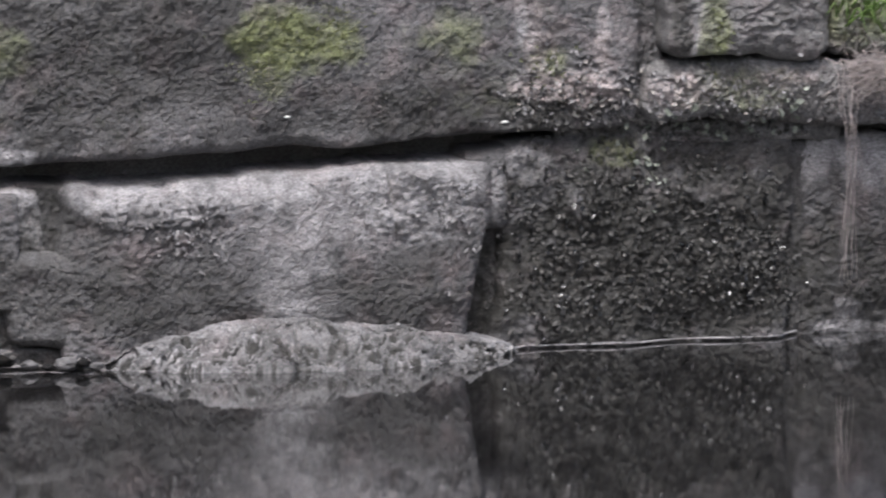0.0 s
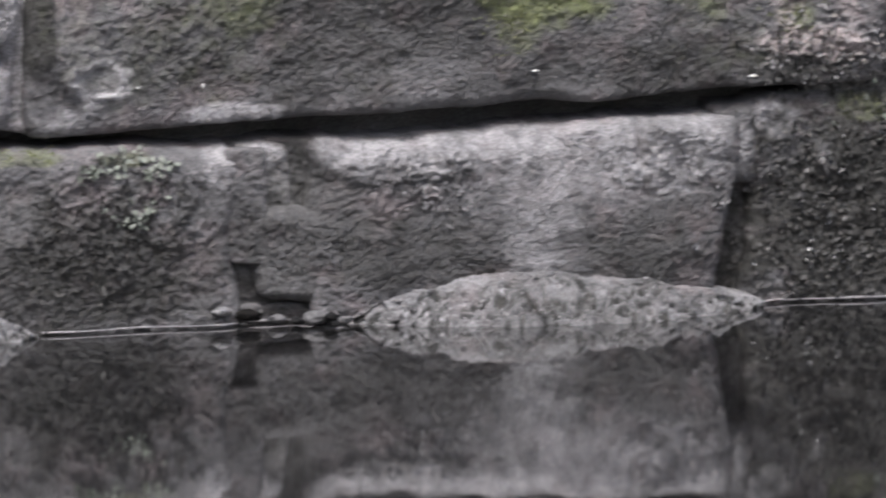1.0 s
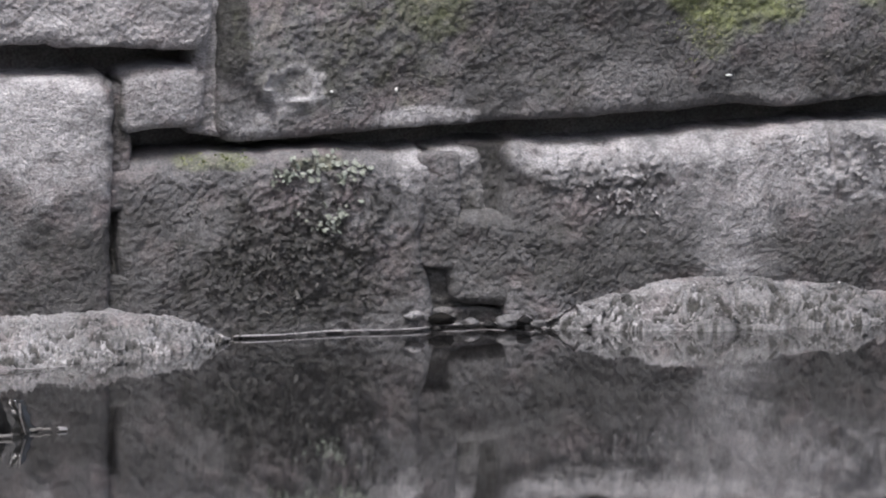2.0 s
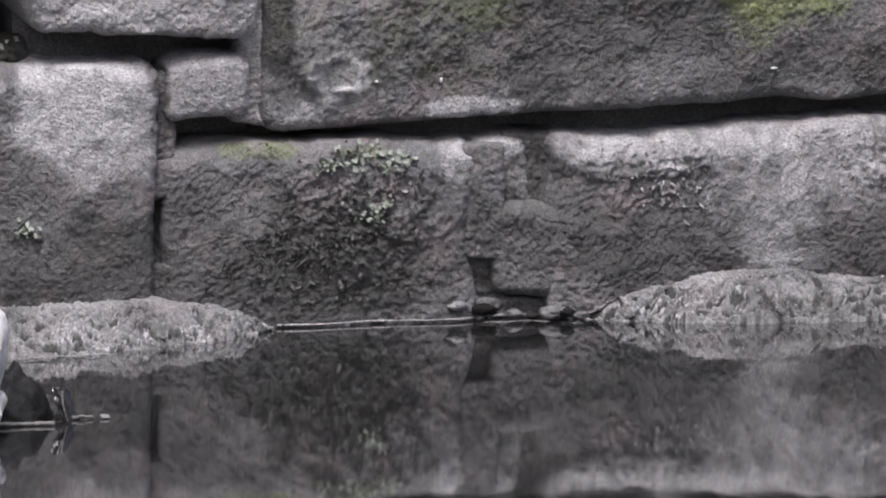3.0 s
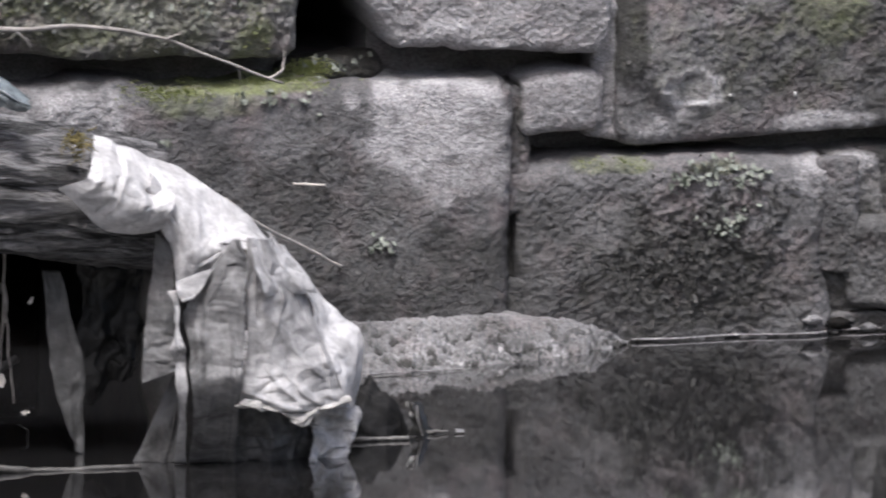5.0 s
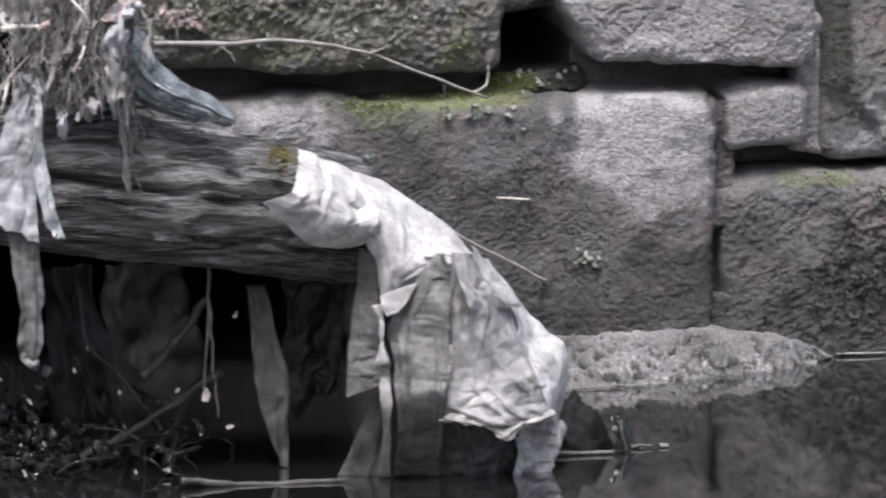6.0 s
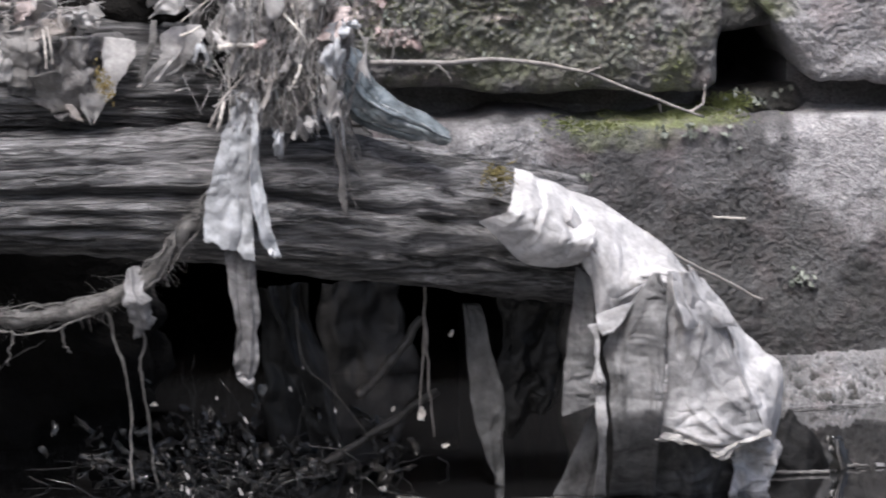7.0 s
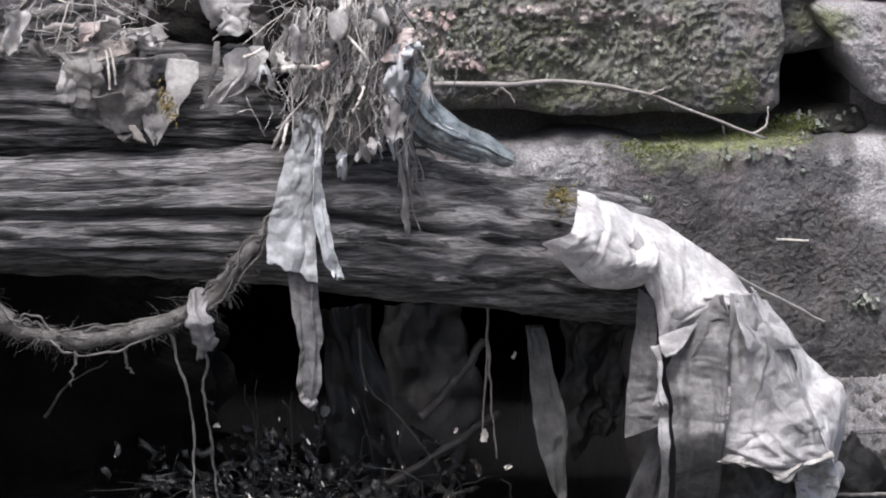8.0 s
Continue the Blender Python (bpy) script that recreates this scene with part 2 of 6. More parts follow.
CHIP = plain_material("white_chip", (0.6, 0.6, 0.58), (0.82, 0.82, 0.8), 60, 0.5)


def water_material():
    m, nd, lk, bs = material("still_murky_water")
    col = mixed(nd, lk, ramp(nd, lk, noise_node(nd, lk, 3, 4, 0.6), (0.35, 0.0), (0.7, 1.0)), (0.008, 0.0077, 0.0078), (0.015, 0.0145, 0.0148))
    lk.new(col, bs.inputs["Base Color"])
    bs.inputs["Roughness"].default_value, bs.inputs["IOR"].default_value = 0.05, 1.45
    bs.inputs["Specular IOR Level"].default_value = 1.0
    bs.inputs["Coat Weight"].default_value, bs.inputs["Coat Roughness"].default_value, bs.inputs["Coat IOR"].default_value = 1.0, 0.03, 1.4
    wave = calc(nd, lk, "ADD", noise_node(nd, lk, 14, 2, 0.5, (1.0, 0.6, 1)), calc(nd, lk, "MULTIPLY", noise_node(nd, lk, 90, 2, 0.5), 0.1))
    bump(nd, lk, bs, wave, 0.13, 0.004)
    return m


WATER = water_material()


# ---- builders ----
def finish(name, verts, faces, mat, parent=None, smooth=True, label=""):
    me = bpy.data.meshes.new(name)
    me.from_pydata([tuple(v) for v in verts], [], [tuple(f) for f in faces])
    me.materials.append(mat)
    if smooth:
        me.polygons.foreach_set("use_smooth", [True] * len(me.polygons))
    me.update()
    ob = new(name, me)
    if parent:
        ob.parent = parent
    if label:
        tagged(ob, label)
    return ob


def thing(name, label, category, group="", kind=""):
    return tagged(new(name), label, category, group, kind)


def grid_faces(rows, cols, start=0, wrap=False):
    idx = start + np.arange(rows * cols).reshape(rows, cols)
    nxt = np.roll(idx, -1, axis=1) if wrap else idx[:, 1:]
    cur = idx if wrap else idx[:, :-1]
    return np.stack([cur[:-1], nxt[:-1], nxt[1:], cur[1:]], axis=-1).reshape(-1, 4).tolist()


def smooth_line(points, count):
    """A Catmull-Rom line of count points through a few given ones."""
    p = np.array([points[0], *points, points[-1]], float)
    p[0], p[-1] = 2 * p[1] - p[2], 2 * p[-2] - p[-3]
    n = len(points) - 1
    s = np.linspace(0, n - 1e-9, count)
    i = s.astype(int)
    f = (s - i)[:, None]
    a, b, c, d = p[i], p[i + 1], p[i + 2], p[i + 3]
    return 0.5 * (2 * b + (c - a) * f + (2 * a - 5 * b + 4 * c - d) * f * f + (3 * b - a - 3 * c + d) * f ** 3)


def tube_data(points, radius, count=14, sides=6, tip=0.4, wobble=0.0, seed=0, knots=0.0, wfreq=9):
    line = smooth_line(points, count)
    s = np.linspace(0, 1, count)
    line = line + wobble * np.stack([fbm(s * wfreq, seed + k * 7.3, 0.5, 2, seed + k) for k in range(3)], 1)
    tang = np.gradient(line, axis=0)
    tang /= np.linalg.norm(tang, axis=1)[:, None] + 1e-12
    ref = np.array([0.0, 1.0, 0.2]) if abs(tang[0][1]) < 0.8 else np.array([1.0, 0, 0])
    e1 = np.cross(tang, ref)
    e1 /= np.linalg.norm(e1, axis=1)[:, None]
    e2 = np.cross(tang, e1)
    rad = radius * (1 + (tip - 1) * s) * (1 + knots * vnoise(s * wfreq * 1.6, seed * 1.7, 0, seed))
    ang = np.linspace(0, 2 * np.pi, sides, endpoint=False)
    v = line[:, None] + rad[:, None, None] * (np.cos(ang)[None, :, None] * e1[:, None] + np.sin(ang)[None, :, None] * e2[:, None])
    v = v.reshape(-1, 3)
    faces = grid_faces(count, sides, wrap=True)
    faces += [tuple(range(sides))[::-1], tuple(range((count - 1) * sides, count * sides))]
    return v, faces


def tube(name, points, radius, mat, parent=None, label="", **kw):
    v, f = tube_data(points, radius, **kw)
    return finish(name, v, f, mat, parent, True, label)


def joined(pieces):
    verts, faces, k = [], [], 0
    for v, f in pieces:
        verts.extend([tuple(q) for q in v])
        faces.extend([tuple(i + k for i in q) for q in f])
        k += len(v)
    return verts, faces


def scrap_data(centre, length, width, turn, seed, crumple=0.25, n=5):
    """A crumpled flake with a torn outline."""
    u, v = np.meshgrid(np.linspace(-1, 1, n), np.linspace(-1, 1, n))
    edge = 1 + 0.36 * fbm(u * 2.1 + seed * 0.37, v * 2.1, 0.2, 2, seed)
    x = u * np.sqrt(1 - 0.42 * v * v) * edge + 0.25 * vnoise(v + seed * 0.71, u * 0.5, 0.3, seed + 9)
    y = v * np.sqrt(1 - 0.42 * u * u) * edge
    z = crumple * (1.3 * fbm(u * 1.3 + 0.43, v * 0.8 + 0.37 + 0.13 * (seed % 5), 0.5, 2, seed + 3) + (0.2 + 0.12 * (seed % 6)) * (np.abs(u) + 0.3 * v))
    q = np.stack([x * width / 2, y * length / 2, z * (length + width) / 2], -1).reshape(-1, 3)
    m = Matrix.Translation(centre) @ Euler([radians(a) for a in turn]).to_matrix().to_4x4()
    return [m @ Vector(p) for p in q], grid_faces(n, n)


def ribbon_data(top, length, width, lean, seed):
    """A frayed strip that hangs from its top, twisting a little."""
    n = 9
    s = np.linspace(0, 1, n)
    x = top[0] + lean * length * s + 0.08 * length * vnoise(s * 3, seed * 1.3, 0, seed)
    y = top[1] + 0.06 * length * vnoise(s * 3, seed * 2.1, 4, seed)
    z = top[2] - length * s
    w = width * (0.55 + 0.45 * vnoise(s * 4, seed * 0.9, 2, seed)) * np.clip(4 * (1.04 - s), 0, 1) / 2
    tw = 1.2 * vnoise(s * 1.5, seed * 0.5, 7, seed)
    v = []
    for i in range(n):
        dx, dy = w[i] * math.cos(tw[i]), w[i] * math.sin(tw[i])
        v += [(x[i] - dx, y[i] - dy, z[i]), (x[i], y[i] - 0.25 * abs(w[i]), z[i]), (x[i] + dx, y[i] + dy, z[i])]
    return v, grid_faces(n, 3)


def creases(a, b, count, seed, warp=0.1, narrow=0.1, wide=0.5):
    """Flat facets meeting in sharp bends, as in crumpled film."""
    r = np.random.RandomState(seed)
    wa, wb = a + warp * fbm(a * 2, b * 2, 0, 2, seed), b + warp * fbm(a * 2, b * 2, 5, 2, seed + 1)
    total = np.zeros_like(a)
    for k in range(count):
        th = r.uniform(0, np.pi)
        ca, cb = r.uniform(a.min(), a.max()), r.uniform(b.min(), b.max())
        d = (wa - ca) * np.cos(th) + (wb - cb) * np.sin(th)
        reach = np.exp(-(((wa - ca) * np.sin(th) - (wb - cb) * np.cos(th)) / r.uniform(0.4, 1.6)) ** 2)
        total += r.choice((-1, 1)) * reach * np.exp(-np.abs(d) / r.uniform(narrow, wide)) * r.uniform(0.4, 1.0)
    return total


def facet_noise(a, b, seed):
    """Flat triangles between random heights, meeting in sharp bends."""
    a, b = a + 0.45 * vnoise(a * 0.7, b * 0.7, 0.2, seed + 5), b + 0.45 * vnoise(a * 0.7, b * 0.7, 3.7, seed + 6)
    ia, ib = np.floor(a).astype(np.int64), np.floor(b).astype(np.int64)
    fa, fb = a - ia, b - ib
    zero = np.zeros_like(ia)
    h00, h10, h01, h11 = (lattice(ia + p, ib + q, zero, seed) for p, q in ((0, 0), (1, 0), (0, 1), (1, 1)))
    low = h00 + fa * (h10 - h00) + fb * (h01 - h00)
    return np.where(fa + fb < 1, low, h11 + (1 - fa) * (h01 - h11) + (1 - fb) * (h10 - h11))


def sheet(name, rows, width_pts, mat, parent=None, label="", crumple=0.004, freq=40, seed=0, across=24, down=60, thick=0.0009, bulge=0.0, folds=0.0, nfold=4, ridges=(), ragged=0.0):
    """A crumpled sheet between a left line and a right line of (x, y, z) points."""
    left, right = smooth_line(rows, down), smooth_line(width_pts, down)
    u = np.linspace(0, 1, across)[None, :, None]
    g = left[:, None] * (1 - u) + right[:, None] * u
    uu, vv = np.meshgrid(np.linspace(0, 1, across), np.linspace(0, 1, down))
    if ragged:
        tear = fbm(vv * 7, seed * 3.1, 0, 3, seed + 30) * (1 - 2 * uu) - 0.4 * (2 * uu - 1)
        g = g + (right - left)[:, None] * (ragged * tear)[..., None]
        g[..., 2] += ragged * 0.12 * vv ** 3 * np.abs(left[-1, 2] - left[0, 2]) * 3 * fbm(uu * 6, seed * 1.7, 0, 3, seed + 31)
    span = np.linalg.norm(right - left, axis=1).mean()
    length = np.linalg.norm(np.diff(left, axis=0), axis=1).sum()
    ca, cb = uu * span / 0.1, vv * length / 0.1
    fold = creases(ca * 2.2, cb * 0.45, 3 + 2 * nfold, seed, 0.15)
    area = span * length / 0.01
    th = 0.5 + 0.7 * seed
    ra, rb = ca * math.cos(th) + cb * math.sin(th), cb * math.cos(th) - ca * math.sin(th)
    facets = sum(amp * facet_noise(ra * q * 1.2, rb * q * 0.85, seed + 3 * j) for j, (q, amp) in enumerate(((2.2, 1.0), (4.6, 0.6), (9.5, 0.34), (19.0, 0.16))))
    fine = fbm(g[..., 0] * freq * 2, g[..., 2] * freq * 2, g[..., 1] * freq, 3, seed)
    for u0, v0, u1, v1, high, wide in ridges:
        along = np.clip(((uu - u0) * (u1 - u0) + (vv - v0) * (v1 - v0)) / ((u1 - u0) ** 2 + (v1 - v0) ** 2), 0, 1)
        d = np.hypot(uu - u0 - along * (u1 - u0), vv - v0 - along * (v1 - v0)) + 0.03 * fbm(uu * 6, vv * 6, 0, 2, seed + 12)
        g[..., 1] -= high * np.exp(-np.clip(d, 0, None) / wide)
    g[..., 1] -= bulge * np.sin(np.pi * uu) + folds * fold + crumple * (1.1 * facets + 0.25 * fine)
    g[..., 0] += crumple * 0.8 * fbm(cb * 2.5, uu * 2 + seed, 0, 3, seed + 3)
    g[..., 2] += crumple * 0.6 * fbm(ca * 3, vv * 3 + seed, 0, 3, seed + 9)
    ob = finish(name, g.reshape(-1, 3), grid_faces(down, across), mat, parent, True, label)
    mod = ob.modifiers.new("thickness", "SOLIDIFY")
    mod.thickness = thick
    return ob


def blob_field(x, z, blobs, key, seed):
    total = np.zeros_like(x)
    for k, (kind, bx, bz, rx, rz, s) in enumerate(blobs):
        if kind == key:
            d = ((x - bx) / rx) ** 2 + ((z - bz) / rz) ** 2
            edge = 0.55 * fbm(x * 45, z * 45, 0.7, 3, seed + k)
            total = np.maximum(total, s * np.clip(1.35 - d + edge, 0, 1))
    return total


def stone(corners, front, parent, mat=STONE, seed=1, r=0.012, top_r=None, bottom_r=None, amp=0.005, crust=0.003, crust_freq=170, warp=0.006, step=0.0015, back=0.13, blobs=(), rings=(), name="stone", bulge=0.004, lean=0.0, cracks=(), cut=None, corner=0.012):
    """One weathered block: a fine relief face inside rounded arrises, with its sides running back into the wall.
    corners: (x, z) at bottom left, bottom right, top right, top left."""
    c = np.array(corners, float)
    w = (np.linalg.norm(c[1] - c[0]) + np.linalg.norm(c[2] - c[3])) / 2
    h = (np.linalg.norm(c[3] - c[0]) + np.linalg.norm(c[2] - c[1])) / 2
    nu, nv = max(8, int(w / step)), max(8, int(h / step))
    u, v = np.meshgrid(np.linspace(0, 1, nu), np.linspace(0, 1, nv))
    pa, pb = (u - 0.5) * w, (v - 0.5) * h
    ea, eb = np.clip(np.abs(pa) - (w / 2 - corner), 0, None), np.clip(np.abs(pb) - (h / 2 - corner), 0, None)
    pull = 1 - np.maximum(ea, eb) / np.maximum(np.hypot(ea, eb), 1e-9)
    pull = np.where((ea > 0) & (eb > 0), pull, 0.0)
    eu, ev = u.copy(), v.copy()
    u, v = 0.5 + (pa - np.sign(pa) * ea * pull) / w, 0.5 + (pb - np.sign(pb) * eb * pull) / h
    x = (1 - v) * ((1 - u) * c[0, 0] + u * c[1, 0]) + v * ((1 - u) * c[3, 0] + u * c[2, 0])
    z = (1 - v) * ((1 - u) * c[0, 1] + u * c[1, 1]) + v * ((1 - u) * c[3, 1] + u * c[2, 1])
    x0, z0 = x.copy(), z.copy()
    x = x + warp * fbm(x0 * 14, z0 * 14, 1.7, 4, seed + 40)
    z = z + warp * fbm(x0 * 14, z0 * 14, 4.2, 4, seed + 50)

    def arris(e, rad):
        q = np.clip(rad - e, 0, rad)
        return rad - np.sqrt(np.maximum(rad * rad - q * q, 0))

    jig = 1 + 0.5 * fbm(x0 * 25, z0 * 25, 0, 2, seed + 60)
    u, v = eu, ev
    y = front + arris(u * w, r * jig) + arris((1 - u) * w, r * jig) + arris(v * h, (bottom_r or r) * jig) + arris((1 - v) * h, (top_r or r) * jig)
    y = y + lean * (v - 0.5) * h - bulge * np.sin(np.pi * u) * np.sin(np.pi * v)
    low = fbm(x0 * 16, z0 * 16, 0.3, 4, seed)
    patchy = np.clip(0.42 + 1.25 * fbm(x0 * 9, z0 * 9, 2.2, 3, seed + 8), 0.12, 1.4)
    lumps = ridged(x0 * crust_freq + 1.2 * low, z0 * crust_freq * 1.3, 0.9, 3, seed + 20)
    flakes = fbm(x0 * 190 + 0.8 * low, z0 * 230, 3.1, 3, seed + 22, 0.6)
    flakes = np.clip((flakes - 0.02) / 0.16, 0, 1) - 0.8 * np.clip((-flakes - 0.2) / 0.2, 0, 1)
    smooth = 1 - 0.65 * np.clip(blob_field(x0, z0, blobs, "pale", seed), 0, 1)
    y = y - amp * low - crust * smooth * (0.1 * patchy * lumps + 0.2 * np.clip(patchy - 0.25, 0.0, 1) * flakes) - 0.4 * crust * smooth * fbm(x0 * 330, z0 * 330, 0, 2, seed + 21)
    crusty = blob_field(x0, z0, blobs, "crust", seed)
    y = y - crusty * (0.002 + 0.003 * np.clip(ridged(x0 * 90, z0 * 130, 1.4, 2, seed + 71), 0, 1.5))
    mossy = blob_field(x0, z0, blobs, "moss", seed)
    y = y - mossy * 0.002 * (1 + fbm(x0 * 130, z0 * 130, 0, 2, seed + 3))
    scab = blob_field(x0, z0, blobs, "scab", seed)
    y = y - scab * (0.0006 + 0.0044 * np.clip(ridged(x0 * 125 + low, z0 * 140, 0.4, 3, seed + 70) - 0.25, 0, 1.6))
    for rx, rz, rr, rt, hgt in rings:
        d = np.hypot((x0 - rx) / 1.15, (z0 - rz) * 1.32) + 0.006 * fbm(x0 * 60, z0 * 60, 0, 2, seed)
        y = y - hgt * np.clip(0.7 + 0.9 * fbm(x0 * 55, z0 * 55, 6, 3, seed), 0.1, 1.5) * np.exp(-((d - rr) / rt) ** 2) + 0.12 * hgt * np.exp(-(d / (rr * 0.6)) ** 2)
    for ax, az, bx, bz, deep in cracks:
        k = np.clip(((x0 - ax) * (bx - ax) + (z0 - az) * (bz - az)) / ((bx - ax) ** 2 + (bz - az) ** 2), 0, 1)
        d = np.hypot(x0 - ax - k * (bx - ax), z0 - az - k * (bz - az)) + 0.0016 * fbm(x0 * 60, z0 * 60, 8, 3, seed + 77)
        y = y + deep * np.exp(-(d / 0.0022) ** 2)
    face = np.stack([x, y, z], -1)
    verts = face.reshape(-1, 3)
    rim = np.concatenate([np.arange(nu), np.arange(1, nv) * nu + nu - 1, (nv - 1) * nu + np.arange(nu - 2, -1, -1), np.arange(nv - 2, 0, -1) * nu])
    rings_v, faces = [verts], grid_faces(nv, nu)
    prev = rim
    base = len(verts)
    for depth in (0.25, 0.6, 1.0):
        q = verts[rim].copy()
        q[:, 1] = q[:, 1] + (back - q[:, 1]) * depth
        jit = 0.0025 * fbm(q[:, 0] * 50, q[:, 2] * 50, q[:, 1] * 50, 3, seed + 90)
        q[:, 0] += jit
        q[:, 2] += jit
        cur = base + np.arange(len(rim))
        base += len(rim)
        rings_v.append(q)
        faces += np.stack([prev, cur, np.roll(cur, -1), np.roll(prev, -1)], -1).tolist()
        prev = cur
    allv = np.concatenate(rings_v)
    if cut:
        q = np.array(faces)
        keep = ~cut(allv[q, 0].mean(1), allv[q, 2].mean(1))
        faces = q[keep].tolist()
    ob = finish(name, allv, faces, mat, parent)
    for key in ("moss", "pale", "algae_shade", "crust"):
        f = blob_field(allv[:, 0], allv[:, 2], blobs, key, seed)
        if key == "pale":
            for rx, rz, rr, rt, hgt in rings:
                d = np.hypot((allv[:, 0] - rx) / 1.15, (allv[:, 2] - rz) * 1.32) + 0.006 * fbm(allv[:, 0] * 60, allv[:, 2] * 60, 0, 2, seed)
                f = np.maximum(f, 1.0 * np.exp(-((d - rr) / (1.3 * rt)) ** 2))
        a = ob.data.attributes.new(key, "FLOAT", "POINT")
        a.data.foreach_set("value", f.astype(np.float32))
    return ob


def box_data(x0, x1, y0, y1, z0, z1):
    v = [(x, y, z) for x in (x0, x1) for y in (y0, y1) for z in (z0, z1)]
    return v, [(0, 1, 3, 2), (4, 6, 7, 5), (0, 4, 5, 1), (2, 3, 7, 6), (0, 2, 6, 4), (1, 5, 7, 3)]


# ---- ground, water, wall core ----
xs = np.concatenate([np.linspace(-400, -6, 12), np.linspace(-5, 7, 40), np.linspace(8, 400, 12)])
# the rise beyond y -10 is an added, unseen bank that blocks low sky
profile = [(-400, 9.0), (-60, 8.0), (-22, 6.5), (-14, 4.2), (-10.5, 0.9), (-9.0, 0.15), (-6.0, -0.08), (-5.2, -0.3), (-3.0, -0.45), (0.9, -0.45), (0.95, 1.62), (3.0, 1.7), (60, 2.2), (400, 3.0)]
gx, gy = np.meshgrid(xs, [p[0] for p in profile])
gz = np.repeat(np.array([p[1] for p in profile])[:, None], len(xs), 1) + 0.04 * fbm(gx * 0.9, gy * 0.9, 0, 3, 5)
ground = finish("ground", np.stack([gx, gy, gz], -1).reshape(-1, 3), grid_faces(len(profile), len(xs)), GROUND)
tagged(ground, "dark soil and grass ground, with an unseen bank added behind the viewpoint", "ground", kind="structure")
bpy_bed = new("water", bpy.data.meshes.new("water"))
bpy_bed.data.from_pydata([(-40, -8, 0), (40, -8, 0), (40, 0.93, 0), (-40, 0.93, 0)], [], [(0, 1, 2, 3)])
bpy_bed.data.materials.append(WATER)
tagged(bpy_bed, "still dark water mirroring the stone wall", "water", kind="structure")

core = joined([box_data(-6, -0.95, 0.04, 0.6, -0.45, 1.6), box_data(0.57, 0.674, 0.04, 0.6, -0.45, 1.6), box_data(0.748, 8, 0.04, 0.6, -0.45, 1.6), box_data(0.674, 0.748, 0.04, 0.6, -0.45, 0.246), box_data(0.674, 0.748, 0.04, 0.6, 0.336, 1.6), box_data(0.674, 0.748, 0.35, 0.6, 0.246, 0.336), box_data(-0.95, 0.57, 0.04, 0.6, 0.17, 1.6)])
wall = finish("wall_north", *core, MORTAR, None, False)
tagged(wall, "old weathered sandstone block wall rising from the water", "wall", kind="structure")
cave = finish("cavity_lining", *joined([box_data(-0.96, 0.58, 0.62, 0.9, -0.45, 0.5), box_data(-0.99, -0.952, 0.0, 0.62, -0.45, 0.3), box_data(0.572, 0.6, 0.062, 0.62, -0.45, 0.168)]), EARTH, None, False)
tagged(cave, "earth lining of the hollow under the wall, blackened for shade", "earth", kind="structure")

# ---- wall stones that show: corners run bottom left, bottom right, top right, top left ----
# long upper block with moss and a ring-shaped mark
stone([(0.962, 0.172), (1.762, 0.2), (1.775, 0.43), (0.962, 0.43)], -0.012, wall, seed=3, warp=0.0032, crust=0.0026, bottom_r=0.008, blobs=[
    ("algae_shade", *(1.230, 0.273), 0.16, 0.09, 0.5), ("algae_shade", *(1.489, 0.228), 0.16, 0.07, 0.3), ("moss", *(1.325, 0.249), 0.16, 0.08, 0.1), ("moss", *(1.616, 0.266), 0.12, 0.06, 0.14), ("moss", *(1.086, 0.25), 0.12, 0.06, 0.16), ("moss", *(1.440, 0.292), 0.06, 0.035, 0.62), ("moss", *(1.414, 0.262), 0.03, 0.03, 0.35), ("moss", *(1.675, 0.259), 0.02, 0.02, 0.4), ("moss", *(1.584, 0.283), 0.035, 0.03, 0.4), ("moss", *(1.147, 0.283), 0.05, 0.03, 0.32),
    ("moss", *(1.008, 0.277), 0.04, 0.04, 0.15), ("pale", 1.650, 0.301, 0.007, 0.022, 0.5), ("pale", 1.660, 0.276, 0.005, 0.012, 0.45), ("pale", 1.729, 0.294, 0.008, 0.03, 0.35), ("pale", *(1.697, 0.243), 0.06, 0.02, 0.3), ("pale", *(1.035, 0.214), 0.035, 0.024, 0.35), ("pale", *(1.151, 0.190), 0.042, 0.01, 0.95),
    ("pale", *(0.994, 0.185), 0.035, 0.02, 0.35), ("algae_shade", *(0.973, 0.278), 0.018, 0.06, 0.8), ("algae_shade", *(1.340, 0.295), 0.1, 0.07, 0.5), ("algae_shade", *(1.590, 0.216), 0.14, 0.035, 0.55),
    ("crust", 1.70, 0.236, 0.05, 0.016, 0.65), ("crust", 1.665, 0.272, 0.012, 0.035, 0.5), ("crust", 1.728, 0.275, 0.01, 0.03, 0.5), ("scab", *(1.697, 0.238), 0.06, 0.03, 0.8), ("scab", *(1.086, 0.265), 0.07, 0.05, 0.35)],
    rings=[(*(1.031, 0.221), 0.0200, 0.0048, 0.008)])
